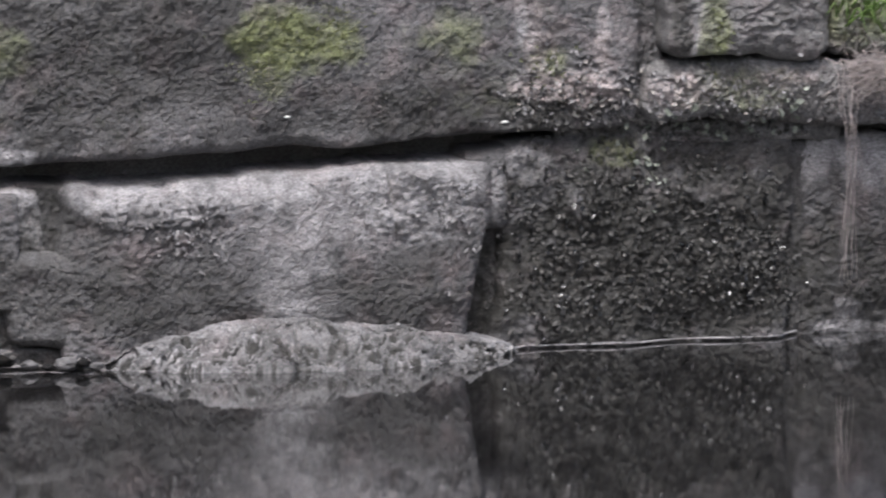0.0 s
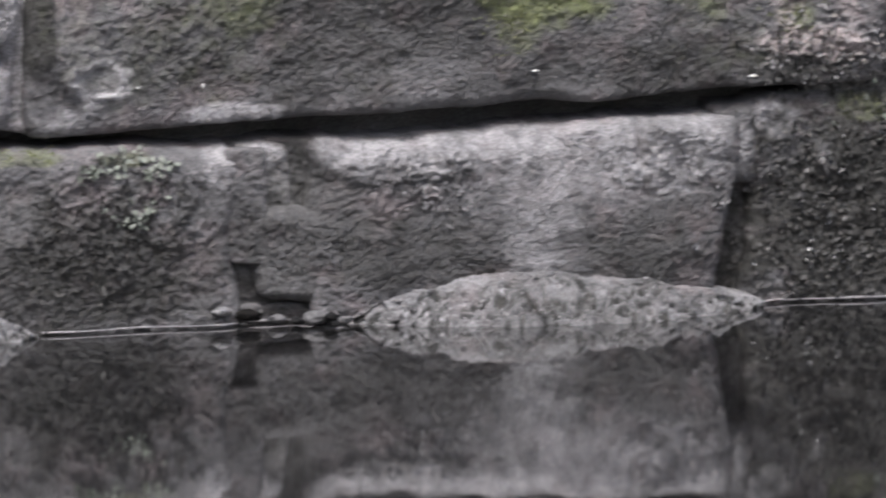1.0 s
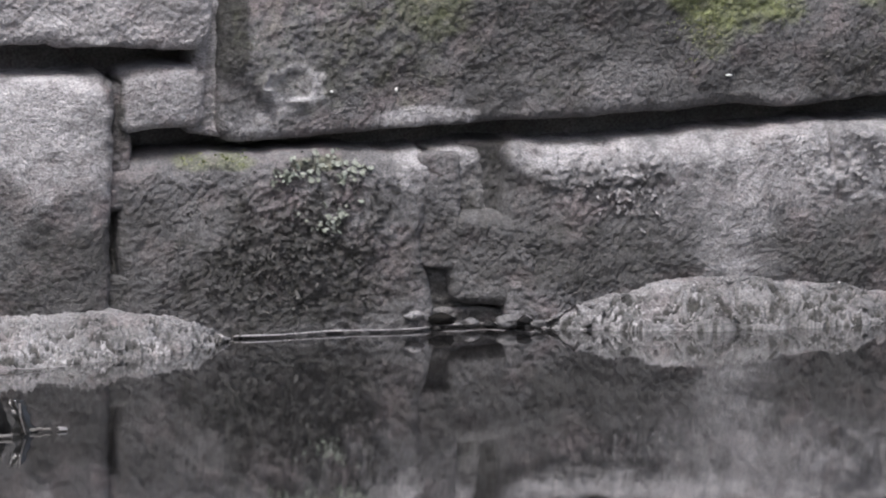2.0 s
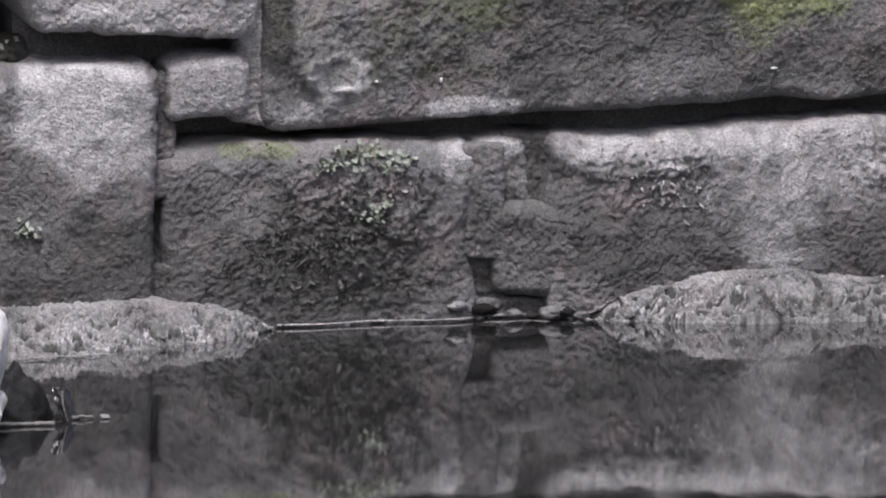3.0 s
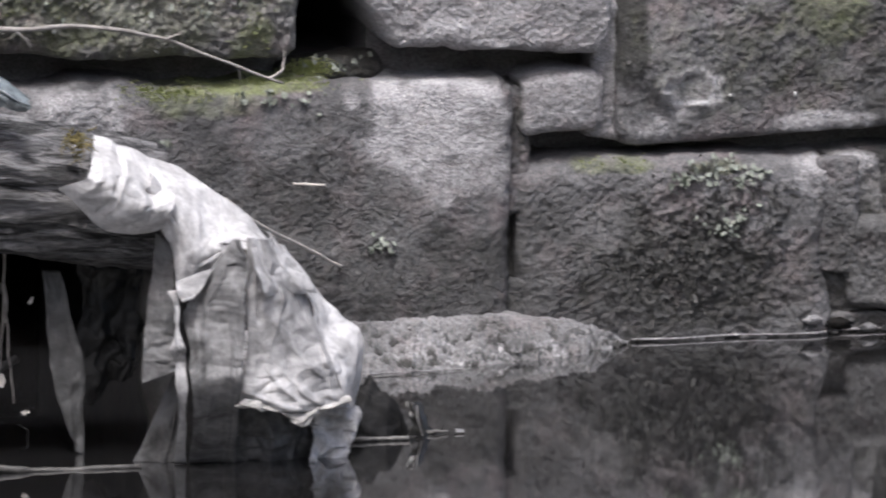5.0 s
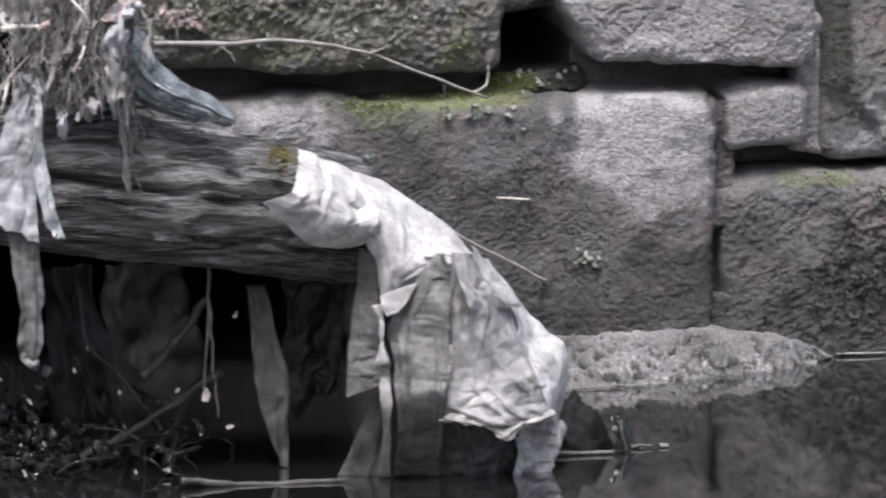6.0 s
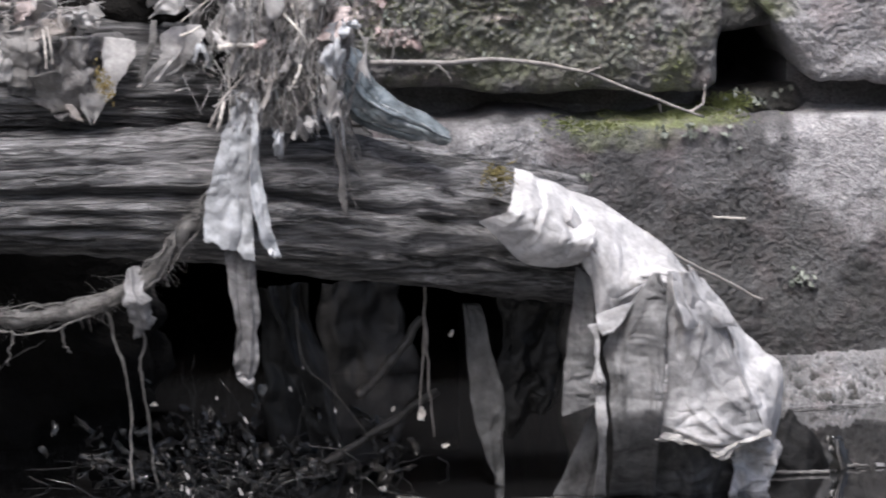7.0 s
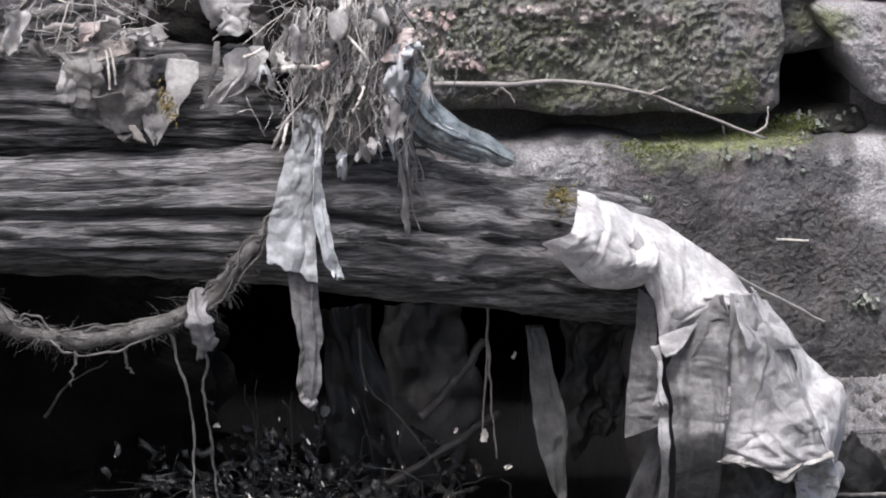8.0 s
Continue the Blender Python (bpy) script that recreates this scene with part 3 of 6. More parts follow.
# right end of the upper course
stone([(1.782, 0.263), (1.935, 0.259), (1.94, 0.42), (1.785, 0.42)], -0.035, wall, STONE_MID, seed=5, blobs=[("moss", *(1.826, 0.286), 0.015, 0.05, 0.5), ("algae_shade", *(1.794, 0.292), 0.012, 0.05, 0.5), ("pale", *(1.813, 0.286), 0.008, 0.05, 0.5), ("scab", *(1.870, 0.285), 0.05, 0.03, 0.6)])
stone([(1.768, 0.2), (2.12, 0.193), (2.12, 0.252), (1.768, 0.258)], -0.02, wall, STONE_MID, seed=6, crust=0.005, warp=0.008, blobs=[("crust", 1.79, 0.232, 0.05, 0.018, 0.6), ("crust", 1.9, 0.24, 0.03, 0.01, 0.5), ("moss", *(1.861, 0.233), 0.08, 0.025, 0.35), ("scab", *(1.833, 0.234), 0.1, 0.03, 0.6), ("pale", *(1.795, 0.225), 0.04, 0.02, 0.45), ("pale", *(1.904, 0.242), 0.06, 0.02, 0.3)])
stone([(1.945, 0.262), (2.25, 0.256), (2.25, 0.42), (1.95, 0.42)], -0.02, wall, STONE_MID, seed=66, crust=0.005, blobs=[("moss", *(1.969, 0.292), 0.05, 0.04, 0.5), ("pale", *(1.992, 0.250), 0.03, 0.02, 0.4)])
# base course, from the dark rough block towards the log
stone([(1.636, -0.12), (1.925, -0.12), (1.92, 0.188), (1.634, 0.187)], -0.004, wall, seed=7, amp=0.007, crust=0.0045, blobs=[("algae_shade", *(1.783, 0.080), 0.2, 0.1, 0.95), ("algae_shade", 1.80, 0.17, 0.12, 0.03, 0.5), ("scab", *(1.766, 0.107), 0.1, 0.09, 0.45), ("pale", *(1.667, 0.167), 0.03, 0.02, 0.3), ("moss", *(1.742, 0.175), 0.03, 0.015, 0.35)])
stone([(1.93, -0.12), (2.25, -0.12), (2.25, 0.182), (1.926, 0.185)], 0.006, wall, seed=8, amp=0.007, crust=0.004, blobs=[("pale", *(1.939, 0.168), 0.02, 0.03, 0.7), ("pale", *(1.989, 0.167), 0.04, 0.03, 0.55), ("algae_shade", *(1.964, 0.058), 0.08, 0.06, 0.6), ("pale", *(1.971, 0.007), 0.03, 0.006, 0.5), ("pale", *(1.974, 0.024), 0.015, 0.012, 0.35)])
# the row of pale blobs under its top edge paints light on the arris
stone([(1.225, -0.12), (1.588, -0.12), (1.627, 0.174), (1.218, 0.161)], -0.02, wall, seed=9, top_r=0.026, crust=0.0028, cracks=[(*(1.527, 0.174), *(1.534, 0.105), 0.006), (*(1.442, 0.157), *(1.456, 0.146), 0.003), (*(1.342, 0.150), *(1.353, 0.134), 0.003), (*(1.276, 0.157), *(1.274, 0.142), 0.003)], blobs=[
    ("pale", *(1.269, 0.150), 0.055, 0.019, 0.5), ("pale", *(1.342, 0.150), 0.07, 0.019, 0.5), ("pale", *(1.421, 0.152), 0.07, 0.019, 0.5), ("pale", *(1.506, 0.156), 0.07, 0.019, 0.5), ("pale", *(1.480, 0.132), 0.12, 0.035, 0.48), ("pale", *(1.433, 0.093), 0.04, 0.06, 0.44), ("pale", *(1.570, 0.150), 0.05, 0.05, 0.46),
    ("scab", *(1.316, 0.128), 0.055, 0.03, 0.8), ("scab", *(1.554, 0.140), 0.06, 0.04, 0.45), ("algae_shade", *(1.317, 0.062), 0.13, 0.04, 0.5), ("algae_shade", *(1.540, 0.058), 0.08, 0.045, 0.45), ("algae_shade", *(1.238, 0.110), 0.03, 0.06, 0.4)])
stone([(0.878, -0.12), (1.161, -0.12), (1.157, 0.158), (0.873, 0.16)], -0.018, wall, seed=10, top_r=0.022, amp=0.005, crust=0.003, blobs=[
    ("moss", *(0.953, 0.156), 0.05, 0.008, 0.4), ("moss", *(1.051, 0.153), 0.03, 0.008, 0.35), ("algae_shade", *(1.032, 0.055), 0.13, 0.07, 0.65), ("scab", *(1.042, 0.085), 0.08, 0.055, 0.65), ("algae_shade", *(0.924, 0.063), 0.06, 0.08, 0.35), ("pale", *(1.141, 0.143), 0.022, 0.02, 0.5)])
stone([(0.33, -0.12), (0.864, -0.12), (0.862, 0.241), (0.33, 0.238)], -0.026, wall, seed=11, top_r=0.018, r=0.014, crust=0.0022, amp=0.004, blobs=[
    ("pale", *(0.791, 0.205), 0.07, 0.05, 0.85), ("pale", *(0.822, 0.155), 0.05, 0.03, 0.45), ("moss", *(0.625, 0.236), 0.08, 0.009, 0.7), ("moss", *(0.586, 0.222), 0.05, 0.014, 0.35), ("pale", *(0.476, 0.217), 0.06, 0.025, 0.55),
    ("algae_shade", *(0.670, 0.124), 0.13, 0.06, 0.45), ("algae_shade", *(0.772, 0.061), 0.13, 0.05, 0.5), ("scab", *(0.742, 0.092), 0.02, 0.012, 0.7), ("scab", *(0.486, 0.212), 0.05, 0.02, 0.3)], corner=0.016, cut=lambda x, z: (z < 0.17) & (x < 0.6 - 0.3 * z))
stone([(0.872, 0.186), (0.954, 0.184), (0.95, 0.24), (0.874, 0.241)], -0.018, wall, STONE_LIGHT, seed=12, r=0.012, crust=0.0018, amp=0.003, warp=0.003, blobs=[("algae_shade", *(0.870, 0.209), 0.008, 0.03, 0.7)])
stone([(0.752, 0.262), (0.947, 0.255), (0.953, 0.352), (0.698, 0.352)], -0.024, wall, STONE_LIGHT, seed=13, r=0.012, crust=0.0024, amp=0.005, blobs=[("moss", *(0.715, 0.335), 0.03, 0.02, 0.5), ("algae_shade", *(0.705, 0.326), 0.02, 0.03, 0.4)])
stone([(0.684, 0.358), (0.95, 0.358), (0.95, 0.43), (0.684, 0.43)], -0.012, wall, seed=76)
stone([(0.12, 0.283), (0.67, 0.257), (0.672, 0.43), (0.12, 0.43)], -0.02, wall, STONE_MID, seed=14, r=0.012, crust=0.0022, amp=0.006, blobs=[
    ("crust", 0.459, 0.355, 0.05, 0.006, 0.7), ("crust", 0.504, 0.349, 0.03, 0.006, 0.7), ("crust", 0.564, 0.343, 0.02, 0.007, 0.7), ("crust", 0.553, 0.326, 0.012, 0.006, 0.6), ("crust", 0.388, 0.315, 0.022, 0.01, 0.9), ("crust", 0.362, 0.338, 0.02, 0.014, 0.6), ("crust", 0.479, 0.328, 0.02, 0.005, 0.5), ("crust", 0.6, 0.323, 0.012, 0.006, 0.4), ("crust", 0.43, 0.30, 0.02, 0.006, 0.4),
    ("scab", 0.46, 0.34, 0.14, 0.04, 1.0), ("scab", 0.56, 0.335, 0.06, 0.03, 0.9), ("algae_shade", 0.52, 0.275, 0.16, 0.016, 0.4),
    ("scab", *(0.510, 0.320), 0.22, 0.07, 0.6), ("scab", *(0.396, 0.322), 0.1, 0.05, 0.6), ("moss", *(0.485, 0.316), 0.2, 0.06, 0.3), ("moss", *(0.631, 0.278), 0.02, 0.025, 0.45), ("moss", *(0.386, 0.333), 0.05, 0.04, 0.3), ("moss", *(0.535, 0.319), 0.06, 0.03, 0.25), ("pale", *(0.376, 0.343), 0.05, 0.03, 0.3), ("algae_shade", *(0.436, 0.331), 0.1, 0.05, 0.35), ("algae_shade", *(0.436, 0.282), 0.1, 0.015, 0.5)])
# mortar and rubble between blocks
def fill(corners, front, seed, mat=STONE, **kw):
    corners = [(x + (-0.008 if k in (0, 3) else 0.008), z) for k, (x, z) in enumerate(corners)]
    return stone(corners, front, wall, mat, seed=seed, r=kw.pop("r", 0.006), warp=0.003, back=0.05, amp=0.004, crust=0.003, name="mortar_fill", bulge=0.0, corner=0.004, **kw)


# dark blobs on the fills near x 1.2 paint the recess's shade
fill([(1.168, 0.092), (1.206, 0.09), (1.2, 0.164), (1.163, 0.163)], -0.004, 15, STONE_MID, r=0.014, blobs=[("pale", 1.18, 0.15, 0.02, 0.012, 0.6), ("algae_shade", 1.19, 0.1, 0.03, 0.03, 0.6)])
fill([(1.186, 0.024), (1.252, 0.012), (1.24, 0.1), (1.170, 0.106)], -0.018, 16, r=0.012, blobs=[("algae_shade", 1.2, 0.06, 0.05, 0.08, 0.45)])
fill([(0.862, 0.163), (0.96, 0.167), (0.957, 0.186), (0.864, 0.18)], 0.03, 18)
fill([(0.944, 0.18), (0.965, 0.176), (0.965, 0.30), (0.947, 0.30)], -0.002, 19, STONE_LIGHT)
fill([(0.945, 0.30), (0.968, 0.30), (0.97, 0.43), (0.945, 0.43)], 0.012, 23, blobs=[("algae_shade", 0.957, 0.36, 0.02, 0.08, 0.7)])
fill([(0.858, 0.112), (0.886, 0.116), (0.884, 0.15), (0.86, 0.15)], -0.016, 24, r=0.005)
fill([(0.858, 0.055), (0.882, 0.052), (0.882, 0.12), (0.86, 0.12)], 0.004, 20, blobs=[("algae_shade", 0.868, 0.09, 0.02, 0.04, 0.7)])
fill([(0.858, -0.05), (0.882, -0.05), (0.88, 0.058), (0.86, 0.06)], -0.014, 25, blobs=[("algae_shade", 0.868, 0.03, 0.02, 0.04, 0.5)])
fill([(0.855, 0.15), (0.876, 0.15), (0.877, 0.23), (0.856, 0.23)], -0.01, 26, blobs=[("algae_shade", 0.866, 0.19, 0.02, 0.04, 0.5)])
fill([(1.588, -0.05), (1.64, -0.05), (1.64, 0.115), (1.6, 0.115)], 0.016, 27, blobs=[("algae_shade", 1.62, 0.03, 0.03, 0.08, 0.8)])
fill([(1.604, 0.108), (1.64, 0.108), (1.642, 0.183), (1.61, 0.181)], -0.008, 28, r=0.01, blobs=[("pale", 1.62, 0.15, 0.02, 0.03, 0.3)])
fill([(1.196, 0.085), (1.226, 0.085), (1.23, 0.162), (1.192, 0.164)], 0.0, 31, r=0.004, blobs=[("algae_shade", 1.21, 0.13, 0.03, 0.06, 0.6)])
fill([(1.154, 0.054), (1.178, 0.050), (1.172, 0.158), (1.15, 0.158)], -0.014, 32, r=0.004, blobs=[("algae_shade", 1.163, 0.08, 0.02, 0.04, 0.5)])
fill([(1.757, 0.2), (1.785, 0.2), (1.79, 0.42), (1.76, 0.42)], 0.004, 29, blobs=[("scab", 1.77, 0.24, 0.03, 0.05, 0.8)])
fill([(1.91, -0.05), (1.94, -0.05), (1.938, 0.182), (1.91, 0.184)], 0.01, 30, blobs=[("algae_shade", 1.925, 0.05, 0.03, 0.1, 0.6)])
fill([(1.158, 0.0), (1.2, 0.0), (1.2, 0.07), (1.156, 0.07)], -0.004, 33, r=0.01, blobs=[("algae_shade", 1.18, 0.04, 0.04, 0.05, 0.5)])
fill([(1.165, -0.05), (1.25, -0.05), (1.25, 0.013), (1.17, 0.019)], -0.007, 35, blobs=[("algae_shade", 1.2, 0.0, 0.05, 0.03, 0.6)])

fill([(1.7, 0.182), (1.96, 0.18), (1.96, 0.204), (1.7, 0.206)], 0.004, 36, STONE_MID, blobs=[("scab", 1.83, 0.195, 0.14, 0.02, 0.8)])

fill([(0.668, 0.308), (0.728, 0.312), (0.712, 0.375), (0.668, 0.375)], 0.002, 37, r=0.012, blobs=[("algae_shade", 0.69, 0.34, 0.04, 0.05, 0.6), ("moss", 0.7, 0.345, 0.02, 0.02, 0.3)])
fill([(0.664, 0.222), (0.76, 0.222), (0.75, 0.256), (0.676, 0.25)], 0.016, 38, r=0.014, blobs=[("algae_shade", 0.71, 0.24, 0.06, 0.03, 1.0), ("scab", 0.71, 0.25, 0.05, 0.02, 1.0)])

# plain courses above and beyond what shows
rng = random.Random(4)
for row, (za, zb) in enumerate(((0.44, 0.72), (0.73, 1.0), (1.01, 1.28), (1.29, 1.56))):
    xa = -6.0 + 0.11 * row
    while xa < 7.6:
        xb = xa + rng.uniform(0.4, 0.7)
        stone([(xa, za), (xb, za), (xb, zb), (xa, zb)], rng.uniform(-0.02, 0.0), wall, seed=100 + int(xa * 37) + row, step=0.02, crust=0.003)
        xa = xb + 0.012
for za, zb, xa, end in ((-0.12, 0.2, 2.26, 7.8), (0.205, 0.43, 2.26, 7.8), (-0.12, 0.2, -6.0, -0.97), (0.21, 0.43, -6.0, 0.1)):
    while xa < end - 0.2:
        xb = min(xa + rng.uniform(0.35, 0.55), end)
        stone([(xa, za), (xb, za), (xb, zb), (xa, zb)], rng.uniform(-0.015, 0.0), wall, seed=200 + int(xa * 41), step=0.02, crust=0.003)
        xa = xb + 0.012


def pebble_data(centre, size, seed, n=7, k=10):
    th, ph = np.meshgrid(np.linspace(0.05, np.pi - 0.05, n), np.linspace(0, 2 * np.pi, k, endpoint=False), indexing="ij")
    d = np.stack([np.sin(th) * np.cos(ph), np.sin(th) * np.sin(ph), np.cos(th)], -1)
    r = 1 + 0.3 * fbm(d[..., 0] * 1.5, d[..., 1] * 1.5, d[..., 2] * 1.5, 2, seed)
    return (d * r[..., None] * np.array(size) + np.array(centre)).reshape(-1, 3), grid_faces(n, k, wrap=True)


# ---- low rock shelves at the foot of the wall ----
def shelf(label, crest, foot, seed, rear_y=-0.024, lift=0.002):
    """A rough toe of rock: crest (x, z) on the wall, foot (x, y) where it meets the water."""
    n, k = 640, 110
    c, f = smooth_line([(a, rear_y, b + (lift if 0 < q < len(crest) - 1 else -0.01)) for q, (a, b) in enumerate(crest)], n), smooth_line([(a, b, -0.012) for a, b in foot], n)
    s = np.linspace(0, 1, k)[None, :, None]
    g = c[:, None] * (1 - s) + f[:, None] * s
    g[..., 2] += 0.004 * np.sin(np.pi * s[..., 0]) + 0.006 * s[..., 0]
    ends = np.minimum(np.linspace(0, 1, n), np.linspace(1, 0, n))[:, None]
    x, y = g[..., 0], g[..., 1]
    wet = np.clip(0.25 + 2 * s[..., 0], 0, 1)
    lumps = 0.007 * fbm(x * 30, y * 45, 0, 4, seed) + 0.0034 * ridged(x * 75, y * 90, 0, 3, seed + 4) + 0.0022 * np.abs(fbm(x * 240, y * 200, 0, 2, seed + 6))
    field = fbm(x * 75, y * 210, 3, 3, seed + 11)
    low_part = np.clip(s[..., 0] * 2.2 - 0.35, 0, 1)
    hollow = np.clip((field - 0.32) / 0.12, 0, 1) * low_part
    # pale mask on hollow rims: paints the wet sky glints there
    rim_glint = np.exp(-((field - 0.16) / 0.1) ** 2) * low_part * np.clip(0.5 + fbm(x * 20, y * 20, 1, 2, seed + 15), 0, 1)
    small = np.clip((fbm(x * 170, y * 380, 6, 2, seed + 12) - 0.3) / 0.15, 0, 1) * np.clip(s[..., 0] * 2 - 0.1, 0, 1)
    g[..., 2] += np.clip(ends * 7, 0, 1) * (wet * lumps + 0.003 * np.clip(s[..., 0] * 3, 0, 1) - 0.007 * hollow - 0.0035 * small)
    g[..., 1] += 0.006 * fbm(x * 30, s[..., 0] * 3, 0, 3, seed + 7)
    low = np.stack([g[:, -1, 0], g[:, -1, 1], np.full(n, -0.06)], -1)[:, None]
    rear = np.stack([g[:, 0, 0], np.full(n, 0.03), g[:, 0, 2]], -1)[:, None]
    g = np.concatenate([rear, g, low], 1)
    ob = finish("rock_shelf", g.reshape(-1, 3), grid_faces(n, k + 2), SHELF)
    # patchy mud, plus shade painted into the hollows and small pits
    mud_shade = np.clip(0.25 + 0.5 * fbm(x * 30, y * 60, 0, 3, seed), 0, 1) * 0.6 + 0.9 * hollow + 0.5 * small
    for key, val in (("moss", 0 * mud_shade), ("pale", 0.85 * np.clip(rim_glint - 0.5 * small, 0, 1)), ("algae_shade", np.clip(mud_shade, 0, 1)), ("crust", 0 * mud_shade)):
        at = ob.data.attributes.new(key, "FLOAT", "POINT")
        at.data.foreach_set("value", np.concatenate([val[:, :1], val, val[:, -1:]], 1).reshape(-1).astype(np.float32))
    r = random.Random(seed)
    for k in range(7):
        i, j = r.randrange(15, n - 15), r.randrange(12, g.shape[1] - 3)
        s = r.uniform(0.002, 0.0045)
        pv, pf = pebble_data(g[i, j], (s * r.uniform(0.9, 1.8), s, s * 0.6), seed + k)
        finish("pebble", pv, pf, SHELF, ob)
    grit = []
    for k in range(200):
        i, j = r.randrange(12, n - 12), r.randrange(4, g.shape[1] - 3)
        s = r.triangular(0.0004, 0.0013, 0.0005)
        grit.append(pebble_data(g[i, j] + np.array([0, 0, 0.0004]), (s * r.uniform(0.8, 1.4), s, s), seed + k, 5, 7))
    tagged(finish("grit", *joined(grit), GRIT, ob), kind="stuff")
    return tagged(ob, label, "rock")


shelf("low grey rock shelf breaking the water below the pale block", [(1.260, 0.016), (1.328, 0.025), (1.402, 0.038), (1.508, 0.028), (1.632, 0.009), (1.649, 0.002)], [(1.245, -0.03), (1.30, -0.056), (1.384, -0.075), (1.492, -0.08), (1.6, -0.06), (1.655, -0.015)], 21)
shelf("flat muddy rock shelf lying in the water beside the bag", [(0.55, 0.026), (0.68, 0.028), (0.76, 0.0275), (0.83, 0.030), (0.862, 0.032), (0.885, 0.026), (0.92, 0.022), (0.94, 0.0135), (0.96, 0.006), (0.978, -0.002)], [(0.53, -0.135), (0.72, -0.135), (0.80, -0.122), (0.87, -0.099), (0.93, -0.072), (0.982, -0.02)], 22, lift=0.0)


# ---- surface finder for what clings to the wall ----
bpy.context.view_layer.update()
deps = bpy.context.evaluated_depsgraph_get()


def on_wall(x, z, start=-0.14):
    """The y of the first surface of the wall at (x, z)."""
    hit, place, normal, _, _, _ = scene.ray_cast(deps, Vector((x, start, z)), Vector((0, 1, 0)))
    return place.y if hit else 0.0


# ---- logs ----
def log(label, axis, radii, seed, groove=0.0, rings=130, depth=0.02, mat=WOOD):
    """A weathered trunk along an axis of (x, y, z), split by long drying cracks."""
    n = 420
    line = smooth_line(axis, n)
    rad = smooth_line([(r, 0, 0) for r in radii], n)[:, 0]
    a = np.linspace(-np.pi, np.pi, rings, endpoint=False)[None, :]
    x = line[:, 0][:, None]
    r = rad[:, None] + 0.004 * fbm(np.cos(a) * 1.5 + x * 2, np.sin(a) * 1.5, 0, 3, seed)
    a0 = groove + 0.10 * fbm(x * 5, 0.3, 0, 3, seed + 1)
    r = r - depth * np.exp(-((a - a0) / 0.085) ** 2) * np.clip(0.75 + 0.5 * fbm(x * 6, 2.0, 0, 2, seed + 2), 0.1, 1.2)
    r = r - 0.35 * depth * np.exp(-((a - a0 - 0.55 - 0.1 * vnoise(x * 4, 1.1, 0, seed)) / 0.05) ** 2)
    r = r - 0.4 * depth * np.exp(-((a - a0 + 0.62 - 0.15 * vnoise(x * 3, 5.1, 0, seed)) / 0.05) ** 2) * np.clip(fbm(x * 4, 9.0, 0, 2, seed) + 0.5, 0, 1)
    r = r + 0.0028 * ridged(x * 11 + 0.8 * fbm(x * 7, a * 2, 0, 2, seed), a * 8, 0, 3, seed + 5) + 0.0018 * fbm(x * 30, a * 30, 0, 2, seed + 6) - 0.004 * np.clip(ridged(x * 4, a * 6, 0.4, 2, seed + 8) - 0.95, 0, 1)
    v = np.stack([np.broadcast_to(x, r.shape), line[:, 1][:, None] - r * np.cos(a), line[:, 2][:, None] + r * np.sin(a)], -1)
    v[-1, :, 0] += 0.012 * vnoise(a[0] * 4, 3.0, 0, seed)
    faces = grid_faces(n, rings, wrap=True)
    verts = v.reshape(-1, 3).tolist()
    for k, i in ((0, 0), (n - 1, n - 1)):
        verts.append(tuple(line[i]))
        c = len(verts) - 1
        faces += [(c, i * rings + j, i * rings + (j + 1) % rings) for j in range(rings)]
    ob = finish("log", verts, faces, mat)
    return tagged(ob, label, "log", "fallen logs")


log("thick split grey log spanning the dark hollow above the water", [(-1.3, -0.43, 0.25), (-0.5, -0.44, 0.262), (-0.07, -0.445, 0.26), (0.155, -0.445, 0.2555), (0.29, -0.44, 0.236), (0.465, -0.42, 0.2)], (0.05, 0.048, 0.047, 0.056, 0.057, 0.05), 41, 0.12)
log("second weathered log lying behind and above the split log", [(-1.3, -0.33, 0.375), (-0.5, -0.37, 0.36), (-0.07, -0.40, 0.348), (0.13, -0.405, 0.338), (0.26, -0.39, 0.318)], (0.056, 0.051, 0.048, 0.046, 0.04), 42, 0.35, depth=0.014)

# added filler log: its dark colour replaces shade between the two logs
log("dark log added behind the other two to black out their gap", [(-1.3, -0.2, 0.33), (-0.3, -0.27, 0.322), (0.1, -0.31, 0.308), (0.3, -0.3, 0.29)], (0.06, 0.055, 0.05, 0.045), 43, 0.3, mat=DARK_TWIG)


def boulder(label, centre, size, seed, mat=STONE, taper=0.0):
    n, k = (100, 140) if max(size) > 0.2 else (40, 56)
    th, ph = np.meshgrid(np.linspace(0.02, np.pi - 0.02, n), np.linspace(0, 2 * np.pi, k, endpoint=False), indexing="ij")
    d = np.stack([np.sin(th) * np.cos(ph), np.sin(th) * np.sin(ph), np.cos(th)], -1)
    r = 1 + 0.18 * fbm(d[..., 0] * 2, d[..., 1] * 2, d[..., 2] * 2, 4, seed) + 0.03 * ridged(d[..., 0] * 8, d[..., 1] * 8, d[..., 2] * 8, 2, seed)
    v = d * r[..., None] * np.array(size)
    v[..., 0] *= 1 - taper * np.clip(d[..., 2], 0, 1)
    v = v + np.array(centre)
    ob = finish("boulder", v.reshape(-1, 3), grid_faces(n, k, wrap=True), mat)
    return tagged(ob, label, "rock", "boulders")


boulder("boulder in the water behind the bag, blackened for shade", (0.645, -0.38, -0.008), (0.043, 0.034, 0.052), 51, SHADED_ROCK, taper=0.6)
